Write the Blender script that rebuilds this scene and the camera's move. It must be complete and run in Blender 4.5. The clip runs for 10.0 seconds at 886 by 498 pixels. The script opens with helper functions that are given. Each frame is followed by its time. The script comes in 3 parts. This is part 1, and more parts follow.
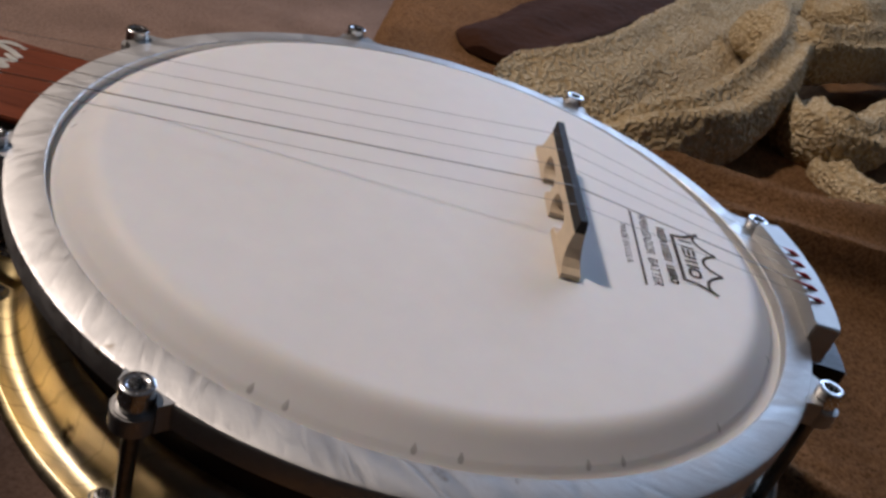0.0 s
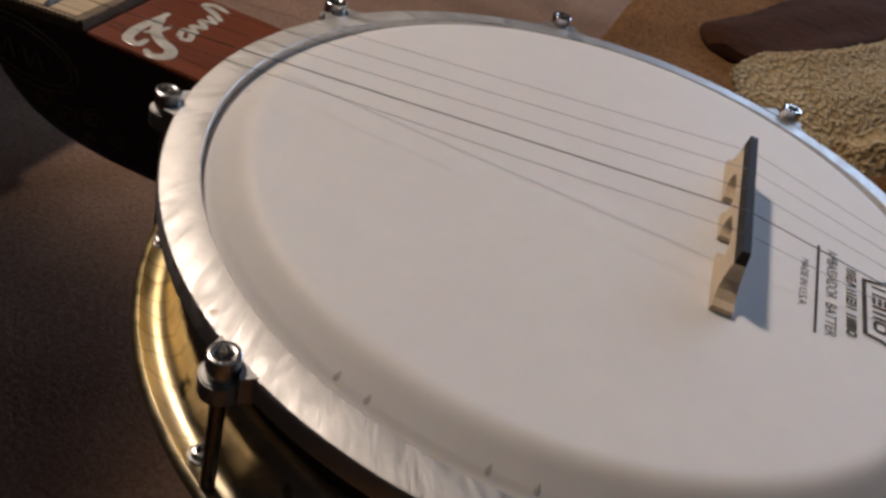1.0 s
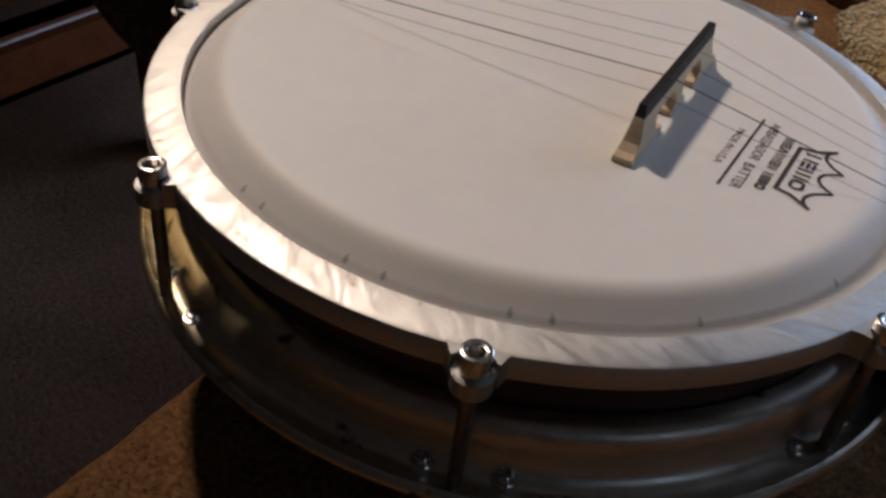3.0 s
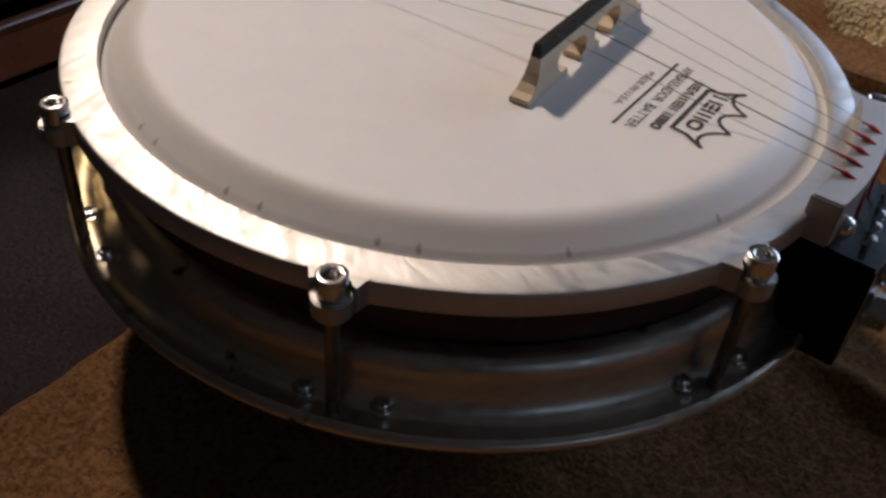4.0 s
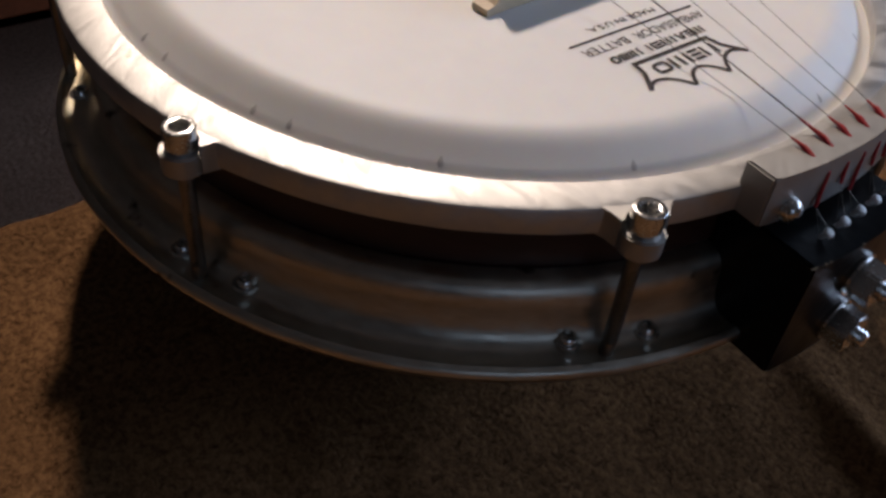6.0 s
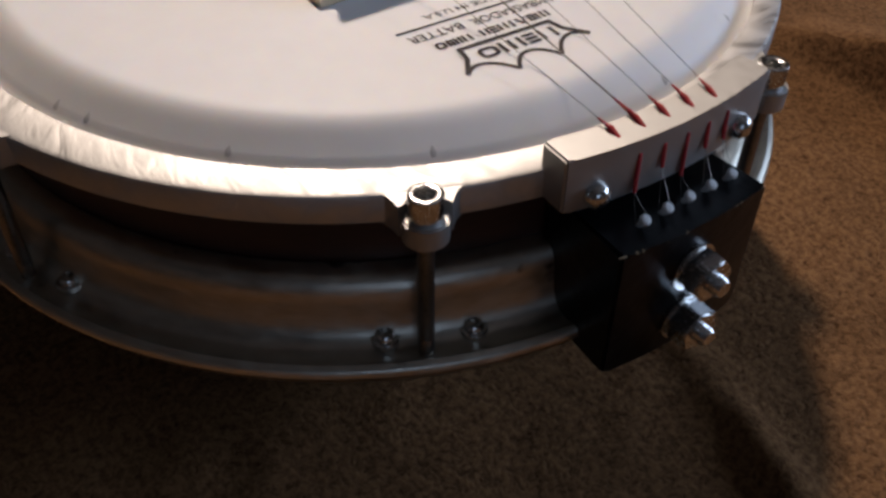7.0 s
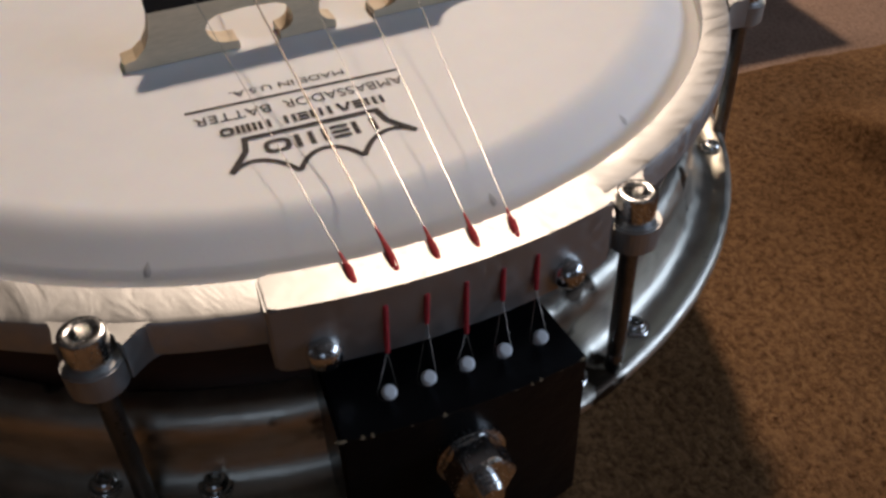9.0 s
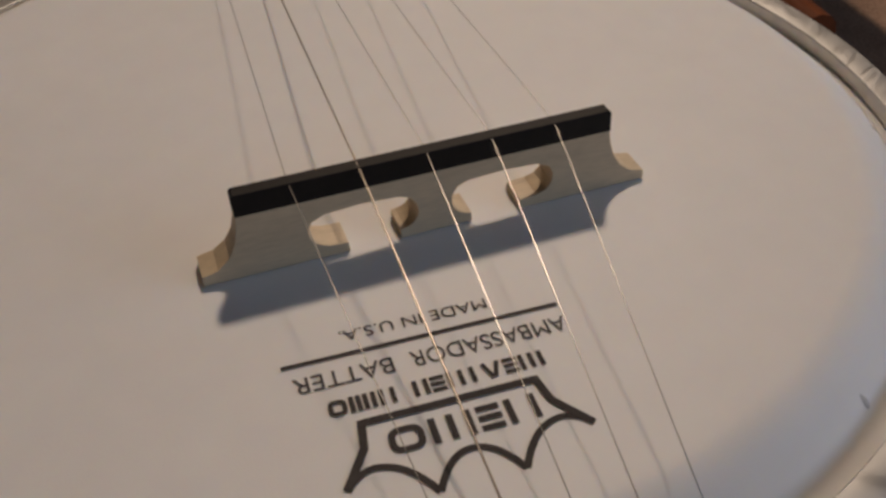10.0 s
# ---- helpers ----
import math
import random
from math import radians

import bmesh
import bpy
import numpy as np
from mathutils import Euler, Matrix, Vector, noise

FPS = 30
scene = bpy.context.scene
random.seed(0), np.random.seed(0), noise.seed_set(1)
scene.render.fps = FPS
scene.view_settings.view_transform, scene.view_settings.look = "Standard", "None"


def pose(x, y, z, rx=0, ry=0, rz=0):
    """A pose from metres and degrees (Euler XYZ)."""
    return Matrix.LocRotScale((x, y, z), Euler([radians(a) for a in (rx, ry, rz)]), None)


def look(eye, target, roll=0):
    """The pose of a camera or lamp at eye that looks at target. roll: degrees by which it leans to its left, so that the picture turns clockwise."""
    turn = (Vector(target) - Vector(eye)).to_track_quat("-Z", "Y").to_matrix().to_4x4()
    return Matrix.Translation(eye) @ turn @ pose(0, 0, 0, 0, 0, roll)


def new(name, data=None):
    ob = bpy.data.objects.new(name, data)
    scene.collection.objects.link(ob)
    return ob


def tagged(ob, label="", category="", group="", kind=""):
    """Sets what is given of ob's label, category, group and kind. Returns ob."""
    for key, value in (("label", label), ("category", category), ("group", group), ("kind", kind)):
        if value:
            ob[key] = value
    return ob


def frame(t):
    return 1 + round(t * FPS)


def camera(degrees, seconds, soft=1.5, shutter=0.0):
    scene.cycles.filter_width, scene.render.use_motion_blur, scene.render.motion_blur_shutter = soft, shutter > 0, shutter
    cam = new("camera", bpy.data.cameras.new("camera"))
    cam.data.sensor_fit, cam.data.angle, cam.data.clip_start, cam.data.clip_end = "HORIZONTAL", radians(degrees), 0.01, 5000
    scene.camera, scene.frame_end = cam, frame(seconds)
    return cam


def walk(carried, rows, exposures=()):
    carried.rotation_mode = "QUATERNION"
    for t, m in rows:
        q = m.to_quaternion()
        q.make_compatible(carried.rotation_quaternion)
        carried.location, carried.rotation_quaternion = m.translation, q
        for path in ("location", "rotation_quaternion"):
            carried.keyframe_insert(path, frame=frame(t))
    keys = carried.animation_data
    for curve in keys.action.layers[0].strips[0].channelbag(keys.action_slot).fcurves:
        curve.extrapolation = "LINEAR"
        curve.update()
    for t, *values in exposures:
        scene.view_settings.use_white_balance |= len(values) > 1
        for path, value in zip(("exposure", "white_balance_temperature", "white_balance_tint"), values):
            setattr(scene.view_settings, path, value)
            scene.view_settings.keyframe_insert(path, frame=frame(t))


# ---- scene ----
import itertools

EXPOSURES = ((0.0, -0.10, 5700, 11), (0.5, -0.20, 5850, 11), (1.0, -0.31, 6100, 11), (1.5, -0.38, 6330, 11), (2.0, -0.38, 6450, 11), (2.5, -0.36, 6400, 11),
             (3.0, -0.28, 6270, 12), (4.5, 0.06, 6150, 13), (5.0, 0.14, 6100, 13), (6.5, 0.25, 6070, 12), (7.0, 0.28, 6080, 12), (8.0, 0.27, 6180, 12),
             (8.5, 0.25, 6300, 12), (9.0, 0.13, 6400, 11), (9.5, -0.14, 6520, 11), (10.0, -0.63, 6700, 11))
# BEGIN PATH
cam = camera(51.45, 10.0, 3.0)
walk(cam, [
    (0, pose(-0.0115, -0.2842, 0.6986, 57.29, -15.97, 6.22)),
    (0.5, pose(0.0159, -0.2736, 0.6970, 52.36, -14.49, 15.35)),
    (1, pose(0.0158, -0.2622, 0.7037, 51.72, -13.63, 23.72)),
    (1.5, pose(0.0218, -0.2553, 0.7237, 50.55, -12.90, 27.84)),
    (2, pose(0.0457, -0.2630, 0.7328, 50.67, -10.61, 31.99)),
    (2.5, pose(0.0848, -0.2802, 0.6991, 52.08, -9.51, 33.62)),
    (3, pose(0.1245, -0.2702, 0.7014, 50.98, -5.91, 35.22)),
    (3.2, pose(0.1405, -0.2670, 0.6961, 51.15, -5.55, 34.05)),
    (4.3, pose(0.1769, -0.2424, 0.6979, 49.57, -3.26, 40.20)),
    (4.5, pose(0.1833, -0.2335, 0.6913, 49.52, -2.90, 41.90)),
    (5, pose(0.2056, -0.2184, 0.6857, 48.56, -3.98, 46.09)),
    (5.2, pose(0.2136, -0.2124, 0.6871, 48.46, -3.85, 47.82)),
    (6.3, pose(0.2453, -0.1676, 0.6796, 46.30, -3.64, 58.48)),
    (6.5, pose(0.2555, -0.1516, 0.6786, 46.70, -2.40, 59.16)),
    (7, pose(0.2700, -0.1251, 0.6724, 47.95, -0.51, 60.01)),
    (7.5, pose(0.2770, -0.1030, 0.6692, 48.55, 1.46, 62.27)),
    (8, pose(0.2707, -0.0683, 0.6628, 49.32, 2.07, 65.85)),
    (8.5, pose(0.2752, -0.0425, 0.6548, 49.75, 1.17, 69.16)),
    (9, pose(0.2578, -0.0228, 0.6578, 49.65, 1.48, 71.65)),
    (9.5, pose(0.2120, -0.0182, 0.6597, 49.85, 0.16, 73.63)),
    (10, pose(0.1795, -0.0224, 0.6664, 48.69, 0.90, 75.49)),
], EXPOSURES)
# END PATH

# ---- light ----
H0 = 0.550          # height of the drum head over the carpet
MM = 0.001

world = bpy.data.worlds.new("world")
scene.world = world
world.use_nodes = True
wn = world.node_tree.nodes
sky = wn.new("ShaderNodeTexSky")
sky.sky_type, sky.sun_disc = "NISHITA", False
sky.sun_elevation, sky.sun_rotation = radians(25), radians(200)
world.node_tree.links.new(sky.outputs[0], wn["Background"].inputs[0])
wn["Background"].inputs[1].default_value = 0.03


def area_lamp(name, m, sx, sy, watts, colour):
    data = bpy.data.lights.new(name, "AREA")
    data.shape, data.size, data.size_y = "RECTANGLE", sx, sy
    data.energy, data.color = watts, colour
    ob = new(name, data)
    ob.matrix_world = m
    return ob


# an unseen warm lamp near the settle, turned to the bench, its cone set to leave the near floor dark; a second spot
# added to brighten the carpet; daylight from two windows, cool
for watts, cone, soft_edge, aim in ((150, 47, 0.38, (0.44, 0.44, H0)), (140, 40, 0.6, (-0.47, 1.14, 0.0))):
    bulb = bpy.data.lights.new("unseen_warm_spot", "SPOT")
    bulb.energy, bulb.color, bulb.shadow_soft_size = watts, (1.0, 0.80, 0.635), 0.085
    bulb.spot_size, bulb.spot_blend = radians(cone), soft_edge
    new("unseen_warm_spot", bulb).matrix_world = look((-1.29, 0.53, H0 + 1.67), aim)
area_lamp("window_light", look((0.95, 2.36, 1.36), (0, 0, 0.5)), 2.0, 1.0, 30, (0.61, 0.755, 1.0))
area_lamp("window_light", look((2.66, -0.85, 1.45), (0, 0, 0.5)), 1.1, 0.9, 2.0, (0.60, 0.75, 1.0))

# ---- materials ----
def material(name, colour=(0.5, 0.5, 0.5), rough=0.5, metal=0.0, scale=40.0, amount=0.25, bump=0.0, bump_scale=400.0,
             stretch=(1, 1, 1), rough_var=0.0, sheen=0.0, second=None, spec=0.5):
    """A node material: base colour varied by noise at two scales, roughness varied, fine bump."""
    m = bpy.data.materials.new(name)
    m.use_nodes = True
    n, l = m.node_tree.nodes, m.node_tree.links
    b = n["Principled BSDF"]
    b.inputs["Roughness"].default_value, b.inputs["Metallic"].default_value = rough, metal
    b.inputs["Specular IOR Level"].default_value = spec
    if sheen:
        b.inputs["Sheen Weight"].default_value = sheen
        b.inputs["Sheen Roughness"].default_value = 0.5
    tc = n.new("ShaderNodeTexCoord")
    mp = n.new("ShaderNodeMapping")
    mp.inputs["Scale"].default_value = stretch
    l.new(tc.outputs["Object"], mp.inputs[0])
    big, small = n.new("ShaderNodeTexNoise"), n.new("ShaderNodeTexNoise")
    big.inputs["Scale"].default_value, big.inputs["Detail"].default_value = scale, 4
    small.inputs["Scale"].default_value, small.inputs["Detail"].default_value = scale * 7, 5
    l.new(mp.outputs[0], big.inputs["Vector"])
    l.new(mp.outputs[0], small.inputs["Vector"])
    ramp = n.new("ShaderNodeValToRGB")
    dark = second or tuple(c * (1 - amount) for c in colour)
    ramp.color_ramp.elements[0].position, ramp.color_ramp.elements[1].position = 0.32, 0.68
    ramp.color_ramp.elements[0].color, ramp.color_ramp.elements[1].color = (*dark, 1), (*colour, 1)
    mix = n.new("ShaderNodeMath")
    mix.operation = "MULTIPLY_ADD"
    mix.inputs[1].default_value, mix.inputs[2].default_value = 0.45, 0.0
    add = n.new("ShaderNodeMath")
    add.operation = "MULTIPLY_ADD"
    add.inputs[1].default_value = 0.55
    l.new(small.outputs["Fac"], mix.inputs[0])
    l.new(big.outputs["Fac"], add.inputs[0])
    l.new(mix.outputs[0], add.inputs[2])
    l.new(add.outputs[0], ramp.inputs[0])
    l.new(ramp.outputs[0], b.inputs["Base Color"])
    if rough_var:
        rr = n.new("ShaderNodeMapRange")
        rr.inputs[3].default_value, rr.inputs[4].default_value = max(0.02, rough - rough_var), rough + rough_var
        rr.inputs[1].default_value, rr.inputs[2].default_value = 0.3, 0.7
        l.new(small.outputs["Fac"], rr.inputs[0])
        l.new(rr.outputs[0], b.inputs["Roughness"])
    if bump:
        fine = n.new("ShaderNodeTexNoise")
        fine.inputs["Scale"].default_value, fine.inputs["Detail"].default_value = bump_scale, 4
        l.new(mp.outputs[0], fine.inputs["Vector"])
        bp = n.new("ShaderNodeBump")
        bp.inputs["Strength"].default_value, bp.inputs["Distance"].default_value = 1.0, bump
        l.new(fine.outputs["Fac"], bp.inputs["Height"])
        l.new(bp.outputs[0], b.inputs["Normal"])
    return m



def pile(name, tip, gap_shade, scale, depth, cloud):
    """Short textile pile: clumps with the shade between them put into the colour, and broad brushed patches."""
    m = bpy.data.materials.new(name)
    m.use_nodes = True
    n, l = m.node_tree.nodes, m.node_tree.links
    b = n["Principled BSDF"]
    b.inputs["Roughness"].default_value, b.inputs["Specular IOR Level"].default_value = 1.0, 0.05
    tc = n.new("ShaderNodeTexCoord")
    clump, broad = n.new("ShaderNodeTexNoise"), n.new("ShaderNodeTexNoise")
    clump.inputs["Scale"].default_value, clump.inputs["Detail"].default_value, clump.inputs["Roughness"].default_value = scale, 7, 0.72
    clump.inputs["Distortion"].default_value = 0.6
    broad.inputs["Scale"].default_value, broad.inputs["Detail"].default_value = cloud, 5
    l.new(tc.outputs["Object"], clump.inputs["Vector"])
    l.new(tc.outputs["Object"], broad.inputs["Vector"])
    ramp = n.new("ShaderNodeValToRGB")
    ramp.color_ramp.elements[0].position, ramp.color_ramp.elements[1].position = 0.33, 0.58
    ramp.color_ramp.elements[0].color, ramp.color_ramp.elements[1].color = (*gap_shade, 1), (*tip, 1)
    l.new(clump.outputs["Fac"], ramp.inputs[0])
    shade = n.new("ShaderNodeMapRange")
    shade.inputs[1].default_value, shade.inputs[2].default_value, shade.inputs[3].default_value, shade.inputs[4].default_value = 0.3, 0.7, 0.72, 1.12
    l.new(broad.outputs["Fac"], shade.inputs[0])
    mul = n.new("ShaderNodeVectorMath")
    mul.operation = "SCALE"
    l.new(ramp.outputs[0], mul.inputs[0])
    l.new(shade.outputs[0], mul.inputs["Scale"])
    l.new(mul.outputs[0], b.inputs["Base Color"])
    bp = n.new("ShaderNodeBump")
    bp.inputs["Strength"].default_value, bp.inputs["Distance"].default_value = 1.0, depth
    l.new(clump.outputs["Fac"], bp.inputs["Height"])
    l.new(bp.outputs[0], b.inputs["Normal"])
    return m


def fleece_tufts(name, tip, gap_shade, scale, depth):
    """Curled fleece: small round tufts, uneven in size, the shade between them put into the colour, and yellower
    patches.
    """
    m = pile(name, tip, gap_shade, scale * 2.2, depth * 0.25, 16)
    n, l = m.node_tree.nodes, m.node_tree.links
    b = n["Principled BSDF"]
    before, fine = b.inputs["Base Color"].links[0].from_socket, b.inputs["Normal"].links[0].from_node
    tc, warp, push, tuft = n.new("ShaderNodeTexCoord"), n.new("ShaderNodeTexNoise"), n.new("ShaderNodeVectorMath"), n.new("ShaderNodeTexVoronoi")
    warp.inputs["Scale"].default_value, warp.inputs["Detail"].default_value = scale * 0.5, 3
    push.operation = "MULTIPLY_ADD"
    push.inputs[1].default_value = (0.006, 0.006, 0.006)
    tuft.feature = "SMOOTH_F1"
    tuft.inputs["Scale"].default_value, tuft.inputs["Smoothness"].default_value = scale, 0.6
    l.new(tc.outputs["Object"], warp.inputs["Vector"])
    l.new(warp.outputs["Color"], push.inputs[0])
    l.new(tc.outputs["Object"], push.inputs[2])
    l.new(push.outputs[0], tuft.inputs["Vector"])
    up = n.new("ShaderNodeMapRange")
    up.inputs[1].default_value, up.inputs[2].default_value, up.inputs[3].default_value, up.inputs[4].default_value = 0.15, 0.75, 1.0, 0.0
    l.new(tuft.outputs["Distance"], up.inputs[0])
    # hollows between tufts are coloured darker, as shade
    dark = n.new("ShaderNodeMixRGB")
    dark.inputs[1].default_value = (*gap_shade, 1)
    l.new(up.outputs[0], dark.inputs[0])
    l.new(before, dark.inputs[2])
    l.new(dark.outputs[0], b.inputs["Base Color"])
    big = n.new("ShaderNodeBump")
    big.inputs["Strength"].default_value, big.inputs["Distance"].default_value = 1.0, depth
    l.new(up.outputs[0], big.inputs["Height"])
    l.new(big.outputs[0], fine.inputs["Normal"])
    return m


M_HEAD = material("coated_drumhead", (0.80, 0.785, 0.77), 0.55, scale=14, amount=0.06, bump=0.00003, bump_scale=2500)
film = M_HEAD.node_tree.nodes["Principled BSDF"]
film.inputs["Subsurface Weight"].default_value, film.inputs["Subsurface Scale"].default_value = 0.35, 0.005
film.inputs["Subsurface Radius"].default_value = (1.0, 0.75, 0.5)
M_ALU = material("milled_aluminium", (0.48, 0.47, 0.45), 0.50, 1.0, scale=70, amount=0.12, bump=0.00014, bump_scale=110, rough_var=0.06)


def streaked(name, colour, rough, radius):
    """Hand-filed bright metal: short slanting facets and scratches that run round a ring."""
    m = material(name, colour, rough, 1.0, scale=60, amount=0.10)
    n, l = m.node_tree.nodes, m.node_tree.links
    b = n["Principled BSDF"]

    def op(kind, a, c=None):
        k = n.new("ShaderNodeMath")
        k.operation = kind
        for i, v in enumerate((a, c)):
            if isinstance(v, (int, float)):
                k.inputs[i].default_value = v
            elif v is not None:
                l.new(v, k.inputs[i])
        return k.outputs[0]

    tc, sep = n.new("ShaderNodeTexCoord"), n.new("ShaderNodeSeparateXYZ")
    l.new(tc.outputs["Object"], sep.inputs[0])
    along = op("MULTIPLY", op("ARCTAN2", sep.outputs[1], sep.outputs[0]), radius)
    out = op("SQRT", op("ADD", op("MULTIPLY", sep.outputs[0], sep.outputs[0]), op("MULTIPLY", sep.outputs[1], sep.outputs[1])))
    com = n.new("ShaderNodeCombineXYZ")
    l.new(op("SUBTRACT", along, op("MULTIPLY", out, 0.8)), com.inputs[0])
    l.new(op("MULTIPLY", op("ADD", out, op("MULTIPLY", along, 0.5)), 0.36), com.inputs[1])
    l.new(sep.outputs[2], com.inputs[2])
    facet, hair = n.new("ShaderNodeTexNoise"), n.new("ShaderNodeTexNoise")
    facet.inputs["Scale"].default_value, facet.inputs["Detail"].default_value, facet.inputs["Distortion"].default_value = 140, 5, 1.4
    hair.inputs["Scale"].default_value, hair.inputs["Detail"].default_value = 900, 4
    l.new(com.outputs[0], facet.inputs["Vector"])
    l.new(com.outputs[0], hair.inputs["Vector"])
    rr = n.new("ShaderNodeMapRange")
    rr.inputs[1].default_value, rr.inputs[2].default_value, rr.inputs[3].default_value, rr.inputs[4].default_value = 0.35, 0.65, rough - 0.08, rough + 0.12
    l.new(facet.outputs["Fac"], rr.inputs[0])
    l.new(rr.outputs[0], b.inputs["Roughness"])
    b1, b2 = n.new("ShaderNodeBump"), n.new("ShaderNodeBump")
    b1.inputs["Distance"].default_value, b2.inputs["Distance"].default_value = 0.0002, 0.00003
    l.new(facet.outputs["Fac"], b1.inputs["Height"])
    l.new(hair.outputs["Fac"], b2.inputs["Height"])
    l.new(b1.outputs[0], b2.inputs["Normal"])
    l.new(b2.outputs[0], b.inputs["Normal"])
    return m


M_HOOP = streaked("filed_aluminium", (0.60, 0.585, 0.56), 0.50, 0.131)
M_STEEL = material("bright_steel", (0.70, 0.69, 0.67), 0.22, 1.0, scale=200, amount=0.2, rough_var=0.08)
M_ROD = material("dark_steel_rod", (0.30, 0.28, 0.26), 0.35, 1.0, scale=200, amount=0.4, rough_var=0.1)
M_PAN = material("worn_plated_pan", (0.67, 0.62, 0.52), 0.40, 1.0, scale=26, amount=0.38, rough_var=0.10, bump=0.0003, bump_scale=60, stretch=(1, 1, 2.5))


def tarnish(m, dark, scale, lo, hi):
    """Scattered dark spots with soft edges over a material's colour."""
    n, l = m.node_tree.nodes, m.node_tree.links
    b = n["Principled BSDF"]
    before = b.inputs["Base Color"].links[0].from_socket
    tc, spot_noise = n.new("ShaderNodeTexCoord"), n.new("ShaderNodeTexNoise")
    spot_noise.inputs["Scale"].default_value, spot_noise.inputs["Detail"].default_value = scale, 3
    mp = n.new("ShaderNodeMapRange")
    mp.inputs[1].default_value, mp.inputs[2].default_value = lo, hi
    mix = n.new("ShaderNodeMixRGB")
    mix.inputs[2].default_value = (*dark, 1)
    l.new(tc.outputs["Object"], spot_noise.inputs["Vector"])
    l.new(spot_noise.outputs["Fac"], mp.inputs[0])
    l.new(mp.outputs[0], mix.inputs[0])
    l.new(before, mix.inputs[1])
    l.new(mix.outputs[0], b.inputs["Base Color"])


def warm_sided(m, colour, x0, x1):
    """The lamp's gold cast painted into the colour towards one side, with a ragged border and fine cracks."""
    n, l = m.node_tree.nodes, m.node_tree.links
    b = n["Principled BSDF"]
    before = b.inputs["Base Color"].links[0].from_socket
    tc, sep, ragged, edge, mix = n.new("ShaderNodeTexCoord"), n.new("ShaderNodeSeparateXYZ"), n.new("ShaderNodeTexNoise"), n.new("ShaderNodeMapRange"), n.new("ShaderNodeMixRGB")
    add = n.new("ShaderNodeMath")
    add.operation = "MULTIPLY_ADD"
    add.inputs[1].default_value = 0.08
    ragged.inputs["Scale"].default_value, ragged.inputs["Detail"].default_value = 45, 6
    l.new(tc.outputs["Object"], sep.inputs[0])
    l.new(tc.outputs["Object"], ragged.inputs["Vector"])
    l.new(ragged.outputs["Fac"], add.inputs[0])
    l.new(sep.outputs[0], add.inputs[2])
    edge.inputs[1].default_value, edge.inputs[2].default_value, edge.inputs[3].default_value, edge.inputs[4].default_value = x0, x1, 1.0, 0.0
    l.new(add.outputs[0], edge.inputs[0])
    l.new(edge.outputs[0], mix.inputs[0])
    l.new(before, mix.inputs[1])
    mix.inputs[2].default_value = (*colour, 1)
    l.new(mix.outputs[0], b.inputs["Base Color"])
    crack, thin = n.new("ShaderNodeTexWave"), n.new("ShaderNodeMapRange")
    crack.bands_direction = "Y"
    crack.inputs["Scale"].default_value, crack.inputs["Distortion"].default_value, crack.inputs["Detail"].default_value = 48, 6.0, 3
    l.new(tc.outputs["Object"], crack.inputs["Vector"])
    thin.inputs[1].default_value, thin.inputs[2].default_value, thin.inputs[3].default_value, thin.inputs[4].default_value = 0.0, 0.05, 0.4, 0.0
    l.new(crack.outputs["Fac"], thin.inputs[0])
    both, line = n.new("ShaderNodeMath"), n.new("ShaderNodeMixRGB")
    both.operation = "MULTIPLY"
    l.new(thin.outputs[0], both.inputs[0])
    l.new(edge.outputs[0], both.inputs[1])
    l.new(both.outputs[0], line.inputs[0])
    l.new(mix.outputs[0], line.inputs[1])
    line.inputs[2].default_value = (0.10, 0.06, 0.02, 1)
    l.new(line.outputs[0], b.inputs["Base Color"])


# warm lamplight on the pan's neck side, put into its colour
warm_sided(M_PAN, (0.55, 0.44, 0.22), -0.075, 0.01)
tarnish(M_PAN, (0.03, 0.022, 0.016), 62, 0.64, 0.70)
tarnish(M_HOOP, (0.30, 0.25, 0.19), 95, 0.69, 0.76)
M_BOWL = material("copper_brown_bowl", (0.34, 0.20, 0.10), 0.35, 0.6, scale=30, amount=0.4)
M_RIM = material("mahogany_rim", (0.042, 0.015, 0.010), 0.45, scale=30, amount=0.5, stretch=(1, 1, 6))
M_RED = material("red_mahogany_top", (0.21, 0.052, 0.020), 0.42, spec=0.2, scale=35, amount=0.45, stretch=(0.25, 3, 3))
M_NECK = material("dark_walnut_neck", (0.055, 0.028, 0.018), 0.35, scale=40, amount=0.5, stretch=(0.3, 2, 2))
M_MAPLE = material("maple_fretboard", (0.62, 0.47, 0.28), 0.45, scale=40, amount=0.25, stretch=(0.2, 3, 3))
M_BROWN = material("brown_binding", (0.20, 0.13, 0.07), 0.5, scale=120, amount=0.5)
M_BRIDGE = material("bridge_maple", (0.70, 0.56, 0.38), 0.55, scale=90, amount=0.25, stretch=(3, 0.5, 3), bump=0.00005, bump_scale=900)
M_EBONY = material("ebony_cap", (0.018, 0.014, 0.012), 0.6, scale=150, amount=0.4, spec=0.2)
M_INK = material("black_ink", (0.085, 0.075, 0.07), 0.9, scale=300, amount=0.3, spec=0.1)
M_GREY = material("thin_ink", (0.12, 0.112, 0.112), 0.9, scale=300, amount=0.3, spec=0.1)
# grey stands in for the soft shade along each crease
M_CREASE = material("shaded_crease", (0.60, 0.585, 0.57), 0.6, scale=300, amount=0.4)
M_STRING = material("plain_string", (0.23, 0.22, 0.205), 0.30, 1.0, scale=300, amount=0.1)
M_WOUND = material("wound_string", (0.24, 0.21, 0.18), 0.35, 1.0, scale=300, amount=0.3)
